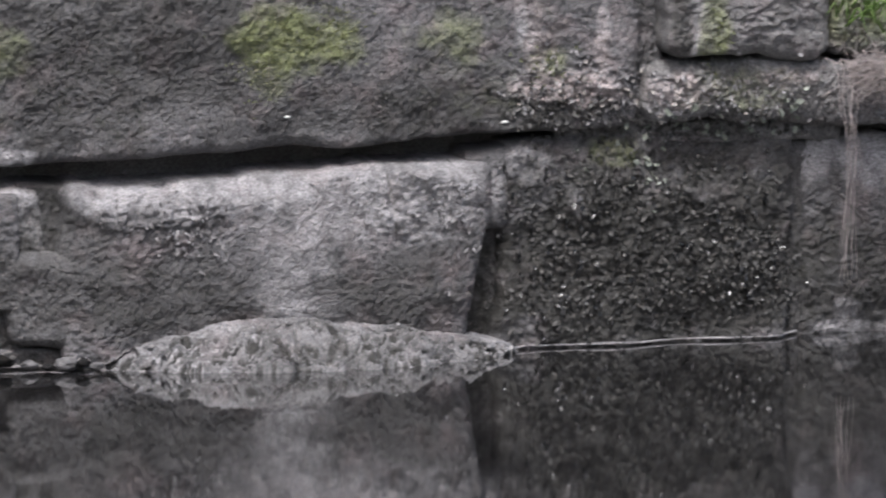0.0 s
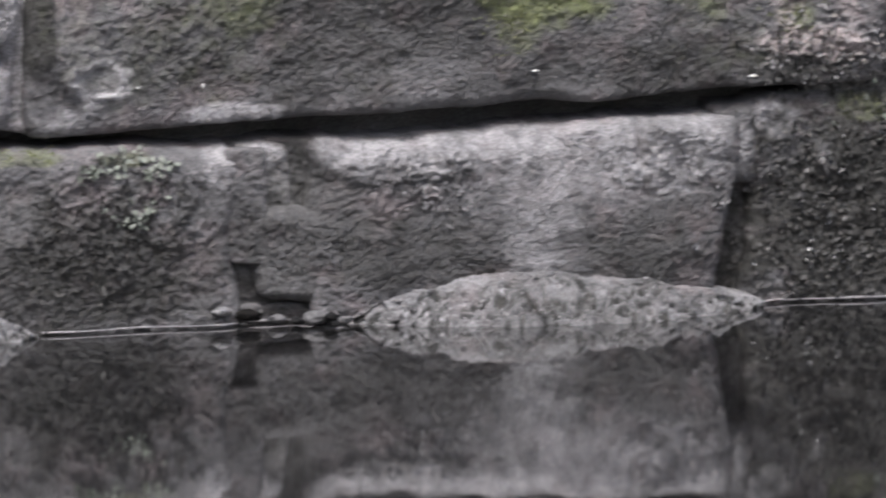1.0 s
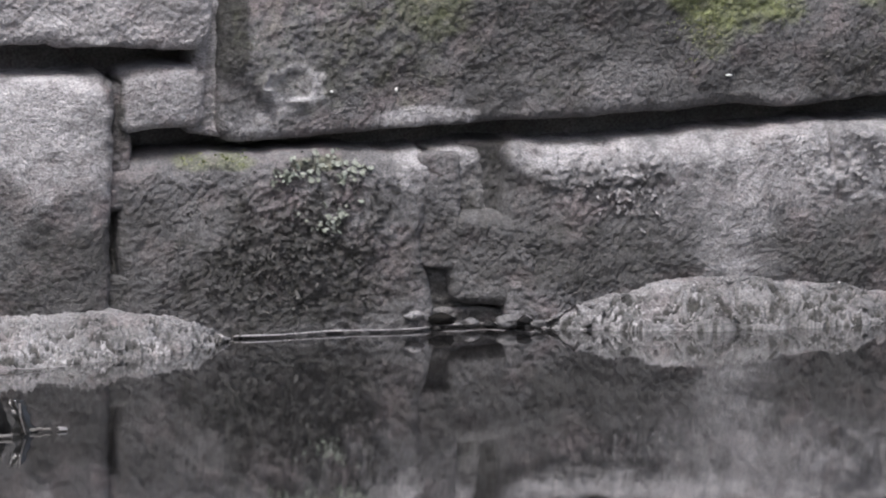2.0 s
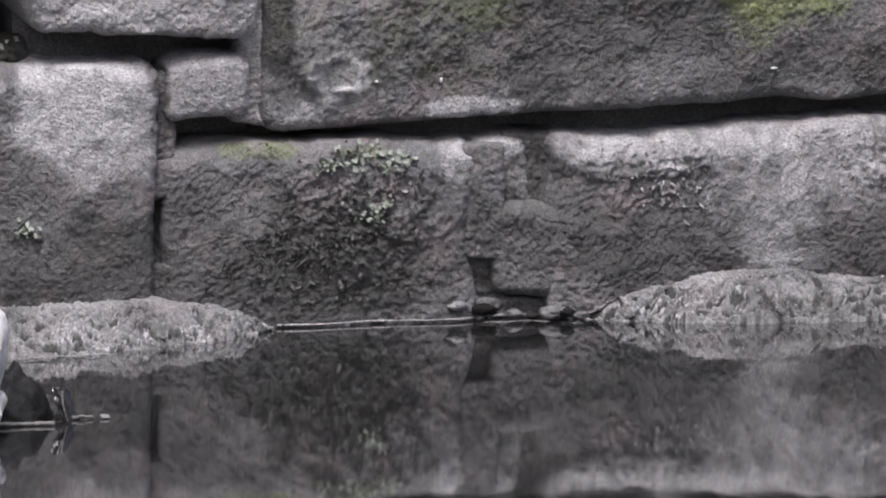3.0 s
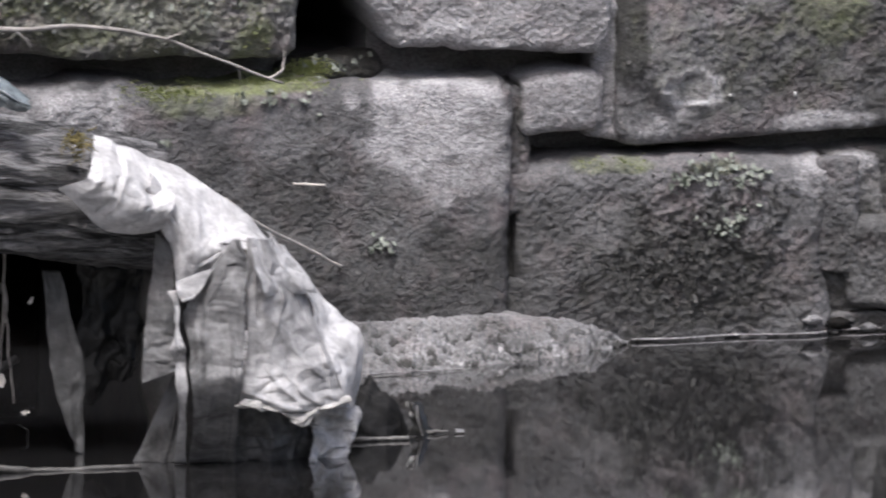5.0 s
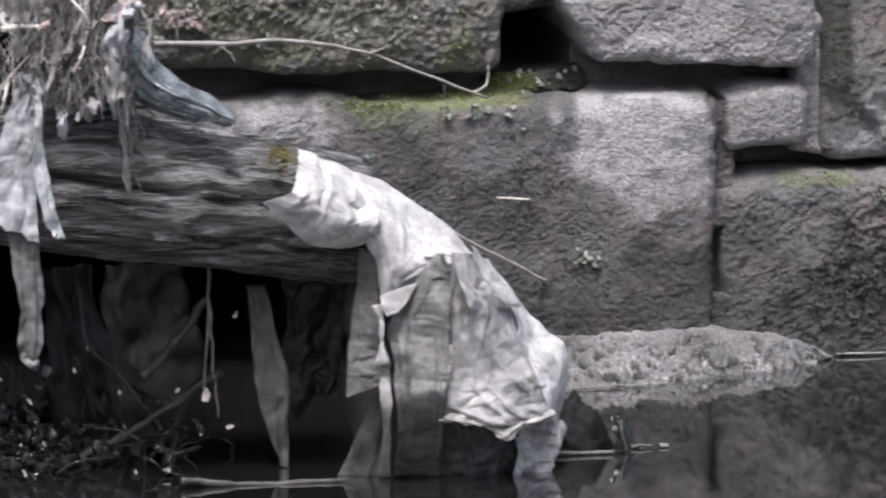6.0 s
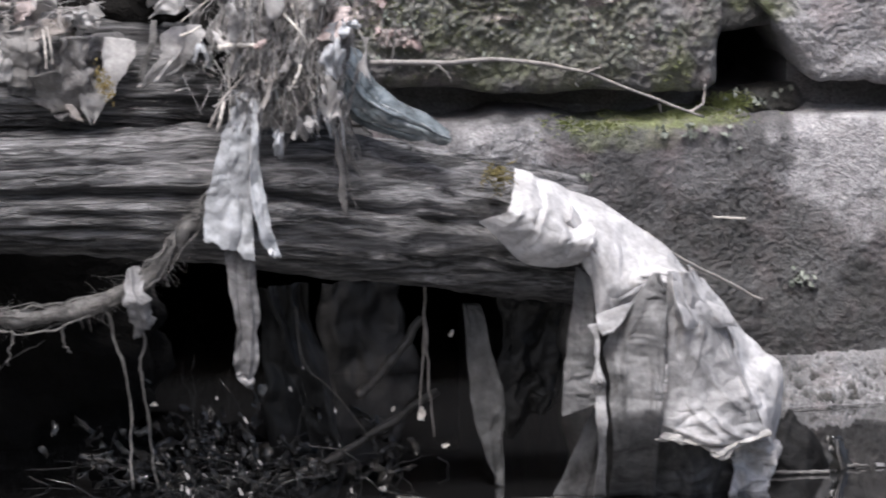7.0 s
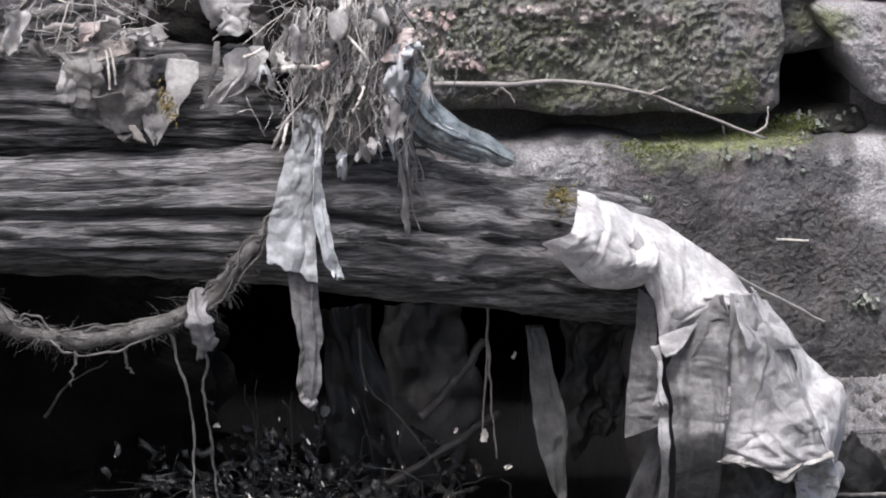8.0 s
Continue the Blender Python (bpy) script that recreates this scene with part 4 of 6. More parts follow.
tagged(tube("stump", [(0.495, -0.41, -0.44), (0.49, -0.412, 0.0), (0.475, -0.415, 0.165)], 0.034, DARK_TWIG, count=30, sides=16, tip=0.8, wobble=0.006, seed=8, knots=0.2), "rotten dark stump propping the log end", "stump")
# added bank: closes off a bright band so the hollow stays black
boulder("near-black bank added behind the logs to darken the hollow", (-0.22, -0.12, 0.06), (0.36, 0.12, 0.26), 56, EARTH)
boulder("dark boulder under the far end of the logs", (-1.1, -0.4, 0.0), (0.3, 0.3, 0.24), 52)
boulder("dark boulder under the rear log", (-0.7, -0.2, 0.05), (0.25, 0.2, 0.3), 53)

# two added lumps that stand in for black gaps among the debris
boulder("near-black lump added on the rear log for a shaded gap", (0.102, -0.380, 0.399), (0.055, 0.035, 0.04), 54, EARTH)
boulder("near-black lump added under the hanging debris for shade", (0.201, -0.440, 0.394), (0.055, 0.045, 0.07), 55, EARTH)

# ---- torn white bag over the log's end ----
bag = thing("plastic_bag", "torn grubby white plastic bag draped over the log end", "plastic bag")
sheet("collar", [(0.371, -0.490, 0.229), (0.381, -0.500, 0.219), (0.402, -0.500, 0.201), (0.427, -0.500, 0.195), (0.450, -0.500, 0.198)], [(0.398, -0.470, 0.272), (0.414, -0.470, 0.267), (0.428, -0.470, 0.260), (0.445, -0.460, 0.248), (0.463, -0.455, 0.241)], BAG, bag, across=120, down=130, crumple=0.0036, freq=30, bulge=0.045, seed=61,
      ridges=[(0.05, 0.4, 0.95, 0.36, -0.0035, 0.018), (0.05, 0.46, 0.95, 0.42, 0.0022, 0.02), (0.0, 0.7, 0.55, 0.66, 0.0022, 0.03), (0.0, 0.84, 0.7, 0.75, -0.003, 0.02), (0.0, 0.2, 0.6, 0.17, 0.0018, 0.03), (0.0, 0.97, 1.0, 1.0, 0.003, 0.05)])
sheet("body", [(0.433, -0.505, 0.228), (0.446, -0.505, 0.201), (0.457, -0.505, 0.181), (0.462, -0.505, 0.151), (0.483, -0.505, 0.161), (0.506, -0.512, 0.179), (0.524, -0.515, 0.174), (0.550, -0.498, 0.163)], [(0.444, -0.455, 0.248), (0.471, -0.455, 0.240), (0.494, -0.455, 0.225), (0.520, -0.455, 0.204), (0.545, -0.455, 0.182), (0.572, -0.455, 0.151)], BAG, bag, across=140, down=170, crumple=0.0042, freq=30, bulge=0.03, seed=62,
      ridges=[(0.98, 0.5, 0.55, 0.55, 0.0026, 0.018), (0.55, 0.55, 0.5, 0.72, 0.0026, 0.018), (0.5, 0.72, 0.9, 0.8, 0.0026, 0.02), (0.62, 0.6, 0.68, 0.7, -0.004, 0.035), (0.1, 0.6, 0.35, 0.95, 0.003, 0.025), (0.9, 0.2, 0.3, 0.45, 0.0016, 0.03), (0.1, 0.25, 0.4, 0.6, -0.002, 0.02), (0.75, 0.8, 0.7, 1.0, -0.003, 0.02)])
sheet("small_flap", [(0.458, -0.522, 0.156), (0.459, -0.528, 0.148), (0.462, -0.530, 0.141)], [(0.488, -0.525, 0.168), (0.478, -0.530, 0.153), (0.469, -0.532, 0.143)], BAG_MID, bag, across=30, down=30, crumple=0.0015, seed=69, ridges=[(0.0, 0.95, 1.0, 0.9, 0.002, 0.03)])
# side in the shaded plastic, side_facet below in the lit white one
side = sheet("side_panel", [(0.516, -0.526, 0.192), (0.515, -0.530, 0.147), (0.512, -0.535, 0.106), (0.508, -0.540, 0.079), (0.506, -0.542, 0.057)], [(0.538, -0.514, 0.191), (0.573, -0.500, 0.135), (0.583, -0.512, 0.100), (0.592, -0.520, 0.073), (0.604, -0.520, 0.048)], BAG_MID, bag, "grubby wrinkled side, greyed by painted shade", across=140, down=140, crumple=0.0036, freq=30, bulge=0.012, seed=63,
      ridges=[(0.25, 0.66, 0.55, 0.92, 0.004, 0.03), (0.45, 0.68, 0.75, 0.95, 0.0035, 0.03), (0.05, 0.86, 0.5, 0.98, 0.004, 0.03), (0.6, 0.5, 0.85, 0.72, 0.0028, 0.025), (0.8, 0.0, 0.55, 0.22, 0.004, 0.03), (0.55, 0.22, 0.3, 0.5, 0.003, 0.03), (0.2, 0.0, 0.15, 0.35, -0.004, 0.05), (0.8, 0.1, 0.98, 0.75, 0.0025, 0.02), (0.95, 0.3, 0.9, 0.9, 0.003, 0.025), (0.2, 0.3, 0.5, 0.45, 0.002, 0.04)])
sheet("shoulder", [(0.516, -0.540, 0.194), (0.517, -0.541, 0.172), (0.525, -0.542, 0.146)], [(0.541, -0.516, 0.187), (0.563, -0.508, 0.162), (0.579, -0.506, 0.140)], BAG, bag, across=80, down=80, crumple=0.0028, seed=57, ragged=0.02, ridges=[(0.1, 0.1, 0.3, 0.9, 0.003, 0.04), (0.35, 0.2, 0.3, 0.6, -0.003, 0.05), (0.6, 0.0, 0.75, 1.0, 0.002, 0.04), (0.0, 1.0, 1.0, 1.0, -0.005, 0.12)])
sheet("side_facet", [(0.535, -0.516, 0.193), (0.572, -0.501, 0.134), (0.581, -0.513, 0.100), (0.590, -0.521, 0.074), (0.604, -0.521, 0.049)], [(0.554, -0.475, 0.175), (0.589, -0.462, 0.134), (0.613, -0.460, 0.109), (0.631, -0.460, 0.089), (0.617, -0.475, 0.041)], BAG, bag, across=60, down=90, crumple=0.003, freq=30, seed=60, ridges=[(0.1, 0.3, 0.4, 0.75, 0.002, 0.03), (0.4, 0.5, 0.2, 0.8, -0.0018, 0.03)])
sheet("hem", [(0.505, -0.548, 0.066), (0.522, -0.552, 0.062), (0.543, -0.550, 0.059), (0.555, -0.545, 0.052), (0.575, -0.535, 0.057), (0.599, -0.522, 0.058)], [(0.504, -0.551, 0.0595), (0.521, -0.555, 0.056), (0.543, -0.553, 0.052), (0.558, -0.548, 0.041), (0.576, -0.537, 0.050), (0.599, -0.522, 0.051)], HEM, side, "yellowed torn hem", across=20, down=130, crumple=0.006, bulge=0.004, seed=59, ragged=0.08)
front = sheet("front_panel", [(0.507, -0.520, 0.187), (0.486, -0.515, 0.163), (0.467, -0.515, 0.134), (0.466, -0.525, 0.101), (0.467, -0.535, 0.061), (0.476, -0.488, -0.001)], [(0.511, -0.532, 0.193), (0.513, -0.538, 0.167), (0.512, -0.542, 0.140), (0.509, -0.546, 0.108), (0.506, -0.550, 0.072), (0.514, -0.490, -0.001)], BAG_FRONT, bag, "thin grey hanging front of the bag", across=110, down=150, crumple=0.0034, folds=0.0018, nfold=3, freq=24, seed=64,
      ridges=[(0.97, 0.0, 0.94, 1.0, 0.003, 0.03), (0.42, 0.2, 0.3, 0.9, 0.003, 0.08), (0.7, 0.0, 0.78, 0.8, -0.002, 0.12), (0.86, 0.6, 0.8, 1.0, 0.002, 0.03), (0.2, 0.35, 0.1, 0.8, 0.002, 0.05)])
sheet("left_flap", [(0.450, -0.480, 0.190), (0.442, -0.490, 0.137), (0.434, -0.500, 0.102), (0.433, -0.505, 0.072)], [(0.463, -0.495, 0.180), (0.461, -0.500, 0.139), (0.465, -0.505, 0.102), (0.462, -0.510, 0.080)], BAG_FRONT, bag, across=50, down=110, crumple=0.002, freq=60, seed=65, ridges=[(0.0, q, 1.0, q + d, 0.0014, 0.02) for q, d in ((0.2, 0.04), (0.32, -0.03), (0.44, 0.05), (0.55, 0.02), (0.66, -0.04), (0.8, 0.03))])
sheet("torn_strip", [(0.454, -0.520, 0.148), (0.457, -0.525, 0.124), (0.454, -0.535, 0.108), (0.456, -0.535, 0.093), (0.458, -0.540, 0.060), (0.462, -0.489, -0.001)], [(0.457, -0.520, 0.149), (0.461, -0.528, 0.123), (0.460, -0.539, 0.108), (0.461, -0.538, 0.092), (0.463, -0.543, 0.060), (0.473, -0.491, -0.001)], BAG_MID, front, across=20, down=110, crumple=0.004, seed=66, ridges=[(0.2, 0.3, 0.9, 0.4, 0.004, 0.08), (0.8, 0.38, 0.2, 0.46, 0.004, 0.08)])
sheet("lower_flap", [(0.467, -0.475, 0.071), (0.448, -0.475, 0.031), (0.432, -0.475, -0.000)], [(0.472, -0.485, 0.075), (0.472, -0.485, 0.032), (0.472, -0.485, 0.000)], BAG_WET_SHADE, bag, "wet lower flap, darkened with shade", across=40, down=60, crumple=0.0014, seed=67, ridges=[(0.75, 0.0, 0.6, 1.0, 0.003, 0.05)])
sheet("inner_layer", [(0.583, -0.478, 0.045), (0.574, -0.492, 0.022), (0.566, -0.512, -0.004)], [(0.622, -0.452, 0.052), (0.620, -0.470, 0.02), (0.606, -0.492, -0.006)], BAG, bag, "wet pale inner fold of the bag", across=80, down=80, crumple=0.012, freq=45, seed=68, ridges=[(0.1, 0.1, 0.9, 0.4, 0.008, 0.06), (0.9, 0.4, 0.1, 0.65, -0.007, 0.06), (0.1, 0.65, 0.8, 0.85, 0.007, 0.06), (0.0, 0.93, 1.0, 0.95, 0.004, 0.04)])
sheet("inner_layer", [(0.508, -0.490, 0.06), (0.508, -0.490, 0.025), (0.510, -0.490, -0.006)], [(0.590, -0.478, 0.05), (0.584, -0.480, 0.022), (0.578, -0.482, -0.006)], BAG_WET_SHADE, bag, "wet underside of the bag, shade put into its colour", across=80, down=60, crumple=0.008, seed=70, ridges=[(0.05, 0.7, 0.95, 0.66, 0.003, 0.04), (0.4, 0.1, 0.45, 1.0, 0.006, 0.07), (0.7, 0.1, 0.75, 1.0, 0.004, 0.06)])

# ---- rags and leaves caught on the logs ----
def rag(name, label, category, mat, left, right, **kw):
    ob = sheet(name, left, right, mat, ragged=kw.pop("ragged", 0.1), **kw)
    return tagged(ob, label, category)


strip = thing("plastic_strip", "pale torn plastic strip hanging over the log", "plastic strip")
sheet("panel", [(0.158, -0.500, 0.345), (0.1545, -0.512, 0.326), (0.149, -0.515, 0.301), (0.142, -0.516, 0.264), (0.138, -0.520, 0.223)], [(0.182, -0.505, 0.345), (0.182, -0.515, 0.3255), (0.182, -0.517, 0.300), (0.1775, -0.517, 0.2545), (0.179, -0.520, 0.208)], SCRAP, strip, "thin creased grey panel", ragged=0.05, across=80, down=150, crumple=0.0045, seed=71, ridges=[(0.2, 0.3, 0.6, 0.42, 0.0014, 0.03), (0.15, 0.5, 0.6, 0.62, 0.0014, 0.03), (0.1, 0.66, 0.6, 0.75, 0.0014, 0.03), (0.35, 0.0, 0.3, 0.6, 0.002, 0.05), (0.75, 0.8, 0.65, 1.0, -0.002, 0.04)])
sheet("fold", [(0.166, -0.515, 0.345), (0.1688, -0.522, 0.3286), (0.1712, -0.525, 0.2873), (0.1769, -0.525, 0.2366), (0.1895, -0.520, 0.213)], [(0.179, -0.512, 0.345), (0.1812, -0.517, 0.3283), (0.1828, -0.520, 0.2824), (0.1898, -0.520, 0.2362), (0.1982, -0.517, 0.212)], WHITE_FILM, strip, "brighter white doubled edge", ragged=0.08, across=40, down=130, crumple=0.0045, seed=58, ridges=[(0.0, 0.0, 0.0, 1.0, 0.003, 0.1), (0.5, 0.1, 0.6, 0.7, -0.0018, 0.06)])
rag("plastic_strip", "narrow pale plastic tail hanging below the log", "plastic strip", BAG_GREY, [(0.155, -0.515, 0.222), (0.159, -0.515, 0.162), (0.163, -0.515, 0.121), (0.169, -0.515, 0.109)], [(0.180, -0.515, 0.217), (0.183, -0.515, 0.162), (0.182, -0.515, 0.120), (0.175, -0.515, 0.107)], across=30, down=90, crumple=0.0035, seed=72, ragged=0.06, ridges=[(0.62, 0.0, 0.66, 0.9, 0.004, 0.06), (0.25, 0.0, 0.3, 0.8, -0.002, 0.06)])
rag("rag", "thin muddy rag tail hanging down the log", "rag", DIRTY_RAG, [(0.235, -0.510, 0.348), (0.242, -0.512, 0.298), (0.249, -0.512, 0.246)], [(0.245, -0.510, 0.351), (0.252, -0.512, 0.293), (0.257, -0.512, 0.245)], across=10, down=50, crumple=0.004, seed=74)
rag("rag", "light rag scrap caught in the twigs", "rag", SCRAP, [(0.221, -0.500, 0.393), (0.223, -0.505, 0.353), (0.220, -0.505, 0.316)], [(0.235, -0.500, 0.391), (0.236, -0.505, 0.348), (0.232, -0.505, 0.315)], across=10, down=40, crumple=0.004, seed=75)
blue = thing("blue_cloth", "slate-blue wet plastic glove-like scrap on the log", "cloth")
sheet("lower_lobe", [(0.240, -0.478, 0.366), (0.244, -0.482, 0.342), (0.262, -0.486, 0.317), (0.290, -0.486, 0.305), (0.310, -0.486, 0.299), (0.332, -0.486, 0.297)], [(0.250, -0.480, 0.368), (0.260, -0.488, 0.350), (0.276, -0.492, 0.329), (0.298, -0.492, 0.315), (0.318, -0.490, 0.307), (0.338, -0.488, 0.300)], BLUE, blue, "dark shaded lower fold", across=60, down=130, crumple=0.004, bulge=0.007, seed=5, ridges=[(0.6, 0.1, 0.3, 0.5, 0.004, 0.05), (0.3, 0.35, 0.5, 0.8, -0.004, 0.05)])
sheet("upper_lobe", [(0.244, -0.484, 0.364), (0.257, -0.494, 0.347), (0.273, -0.498, 0.327), (0.296, -0.498, 0.312), (0.317, -0.496, 0.303), (0.341, -0.492, 0.2985)], [(0.252, -0.472, 0.373), (0.268, -0.476, 0.372), (0.284, -0.480, 0.346), (0.304, -0.482, 0.3285), (0.322, -0.484, 0.3195), (0.343, -0.486, 0.304)], BLUE, blue, across=70, down=150, crumple=0.005, bulge=0.010, seed=9, ridges=[(0.3, 0.15, 0.45, 0.55, 0.004, 0.05), (0.7, 0.3, 0.55, 0.9, 0.003, 0.05), (0.5, 0.2, 0.6, 0.5, -0.004, 0.04), (0.35, 0.6, 0.4, 1.0, -0.003, 0.05)])
sheet("cuff", [(0.239, -0.484, 0.361), (0.241, -0.490, 0.350), (0.247, -0.492, 0.338)], [(0.262, -0.482, 0.374), (0.266, -0.492, 0.362), (0.266, -0.496, 0.348)], BLUE, blue, across=50, down=50, crumple=0.006, bulge=0.004, seed=13, ragged=0.08)
rag("rag", "large crumpled brown-grey rag over the rear log", "rag", BROWN_RAG, [(-0.018, -0.430, 0.387), (-0.023, -0.455, 0.354), (0.015, -0.460, 0.330), (0.038, -0.460, 0.318)], [(0.092, -0.430, 0.381), (0.085, -0.455, 0.362), (0.071, -0.460, 0.338), (0.052, -0.460, 0.314)], across=90, down=90, crumple=0.009, folds=0.005, nfold=5, seed=77)
rag("plastic_strip", "folded pale plastic band over the brown rag", "plastic strip", RAG_WARM, [(0.066, -0.462, 0.384), (0.058, -0.475, 0.359), (0.042, -0.478, 0.336), (0.049, -0.475, 0.318)], [(0.089, -0.462, 0.381), (0.085, -0.475, 0.358), (0.066, -0.478, 0.334), (0.055, -0.475, 0.316)], across=24, down=40, crumple=0.0025, folds=0.004, nfold=1, seed=78)
rag("plastic_strip", "narrow pale plastic fold at the rag edge", "plastic strip", RAG_WARM, [(-0.018, -0.462, 0.392), (-0.025, -0.475, 0.368), (-0.026, -0.475, 0.355)], [(-0.007, -0.462, 0.390), (-0.011, -0.475, 0.372), (-0.015, -0.475, 0.353)], across=12, down=24, crumple=0.003, folds=0.004, nfold=1, seed=87)
rag("rag", "stiff pale scrap leaning on the rear log", "rag", RAG_WARM, [(0.113, -0.470, 0.394), (0.102, -0.480, 0.368), (0.092, -0.476, 0.346)], [(0.142, -0.470, 0.394), (0.140, -0.480, 0.374), (0.118, -0.476, 0.354)], across=40, down=40, crumple=0.003, seed=79, ridges=[(0.45, 0.0, 0.5, 1.0, 0.004, 0.06)])
rag("rag", "pale folded scrap at the top of the debris", "rag", RAG_WARM, [(0.096, -0.420, 0.444), (0.095, -0.440, 0.422), (0.101, -0.440, 0.405)], [(0.143, -0.420, 0.443), (0.137, -0.440, 0.423), (0.115, -0.440, 0.409)], across=24, down=20, crumple=0.004, folds=0.004, nfold=2, seed=80)
rag("rag", "matted fibrous rag hanging in the middle of the debris", "rag", DIRTY_RAG, [(0.163, -0.470, 0.422), (0.164, -0.495, 0.375), (0.165, -0.500, 0.321)], [(0.244, -0.470, 0.421), (0.239, -0.500, 0.374), (0.225, -0.505, 0.304)], across=50, down=60, crumple=0.008, freq=60, folds=0.008, nfold=7, seed=81)
rag("rag", "small pinkish scrap at the rag tip", "rag", LEAF, [(0.028, -0.475, 0.333), (0.032, -0.475, 0.323)], [(0.035, -0.475, 0.333), (0.046, -0.475, 0.317)], across=10, down=12, crumple=0.002, seed=88)
rag("rag", "torn grey rag knotted on the hanging root", "rag", BAG_GREY, [(0.074, -0.500, 0.200), (0.067, -0.515, 0.176), (0.078, -0.510, 0.145)], [(0.086, -0.500, 0.201), (0.096, -0.515, 0.180), (0.102, -0.510, 0.158)], across=24, down=30, crumple=0.004, folds=0.004, nfold=2, seed=82)
# in the dark below the logs, with the hollow's shade put into the rag colours
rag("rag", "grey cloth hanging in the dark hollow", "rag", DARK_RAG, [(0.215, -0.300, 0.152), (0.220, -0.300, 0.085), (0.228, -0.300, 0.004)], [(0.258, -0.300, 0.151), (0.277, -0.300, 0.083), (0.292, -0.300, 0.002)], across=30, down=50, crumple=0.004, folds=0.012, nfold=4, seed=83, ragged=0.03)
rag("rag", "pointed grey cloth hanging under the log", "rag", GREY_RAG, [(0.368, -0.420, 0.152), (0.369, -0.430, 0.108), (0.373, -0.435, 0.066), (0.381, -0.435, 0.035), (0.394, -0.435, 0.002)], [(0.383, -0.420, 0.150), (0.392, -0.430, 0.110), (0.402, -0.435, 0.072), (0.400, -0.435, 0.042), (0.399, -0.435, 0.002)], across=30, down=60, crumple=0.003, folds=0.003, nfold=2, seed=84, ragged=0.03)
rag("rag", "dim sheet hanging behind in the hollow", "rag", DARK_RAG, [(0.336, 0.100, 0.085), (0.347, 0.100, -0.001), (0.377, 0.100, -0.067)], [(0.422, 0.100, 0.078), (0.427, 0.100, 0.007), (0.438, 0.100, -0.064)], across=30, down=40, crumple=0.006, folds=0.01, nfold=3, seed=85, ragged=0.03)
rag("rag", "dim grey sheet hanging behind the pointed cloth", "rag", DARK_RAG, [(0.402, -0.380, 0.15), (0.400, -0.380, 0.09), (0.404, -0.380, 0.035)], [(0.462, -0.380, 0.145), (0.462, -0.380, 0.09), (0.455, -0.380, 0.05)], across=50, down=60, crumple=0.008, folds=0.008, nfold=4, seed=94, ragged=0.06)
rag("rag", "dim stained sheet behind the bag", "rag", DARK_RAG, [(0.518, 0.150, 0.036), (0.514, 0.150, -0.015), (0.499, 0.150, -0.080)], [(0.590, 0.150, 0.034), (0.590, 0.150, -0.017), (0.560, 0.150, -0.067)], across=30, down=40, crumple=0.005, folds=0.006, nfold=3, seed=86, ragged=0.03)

# ---- hanging root with hairs ----
root = thing("hanging_root", "thick fibrous root sagging below the logs", "root")
root_line = [(0.156, -0.490, 0.264), (0.142, -0.500, 0.253), (0.123, -0.505, 0.233), (0.097, -0.500, 0.198), (0.054, -0.495, 0.173), (-0.008, -0.490, 0.162), (-0.047, -0.480, 0.166), (-0.073, -0.470, 0.179), (-0.099, -0.460, 0.220)]
root_stem = tube("stem", root_line, 0.0048, ROOT, root, count=120, sides=14, tip=1.5, wobble=0.002, seed=5, knots=0.5, wfreq=24)
for k in range(12):
    r0 = random.Random(70 + k)
    tube("strand", [(p[0] + r0.gauss(0, 0.002), p[1] + r0.gauss(0, 0.005) - 0.002, p[2] + r0.gauss(0, 0.0055)) for p in root_line], r0.uniform(0.0003, 0.0008), ROOT, root, count=140, sides=5, tip=1.3, wobble=0.0045, seed=80 + k, knots=0.6, wfreq=26)
rng = random.Random(11)
hair = []
rl = smooth_line(root_line, 60)
for k in range(1800):
    p = rl[rng.randrange(8, 58)]
    d = np.array([rng.gauss(0, 0.01), rng.uniform(-0.012, 0.012), rng.gauss(-0.003, 0.007)])
    hair.append(tube_data([p + d * 0.1, p + d * 0.5 + np.array([0, 0, 0.003]), p + d], rng.uniform(0.00012, 0.00035), count=6, sides=3, wobble=0.002, seed=k))
tagged(finish("root_hairs", *joined(hair), ROOT, root), kind="stuff")
for pts in ([(0.061, -0.490, 0.168), (0.073, -0.490, 0.123), (0.083, -0.480, 0.075), (0.084, -0.480, 0.017)], [(0.091, -0.500, 0.148), (0.087, -0.500, 0.111), (0.096, -0.490, 0.072), (0.105, -0.480, 0.016)], [(-0.012, -0.490, 0.163), (-0.016, -0.490, 0.144), (-0.019, -0.490, 0.124)], [(0.026, -0.490, 0.164), (0.026, -0.490, 0.143), (0.032, -0.490, 0.133)], [(0.106, -0.500, 0.198), (0.110, -0.500, 0.187)]):
    tube("rootlet", pts, 0.0014, ROOT, root_stem, count=24, sides=6, tip=0.5, wobble=0.003, seed=len(pts), knots=0.3)

# ---- twigs ----
def twig(label, points, radius, mat=TWIG, forks=(), name="twig", **kw):
    t = thing(name, label, "twig")
    stem = tube("stem", points, radius, mat, t, count=kw.get("count", 40), sides=7, tip=kw.get("tip", 0.5), wobble=kw.get("wobble", 0.0015), seed=kw.get("seed", 3), knots=0.25)
    for k, f in enumerate(forks):
        tube("fork", f, radius * 0.55, mat, stem, count=10, sides=5, tip=0.4, wobble=0.0008, seed=k + 9, knots=0.2)
    return t


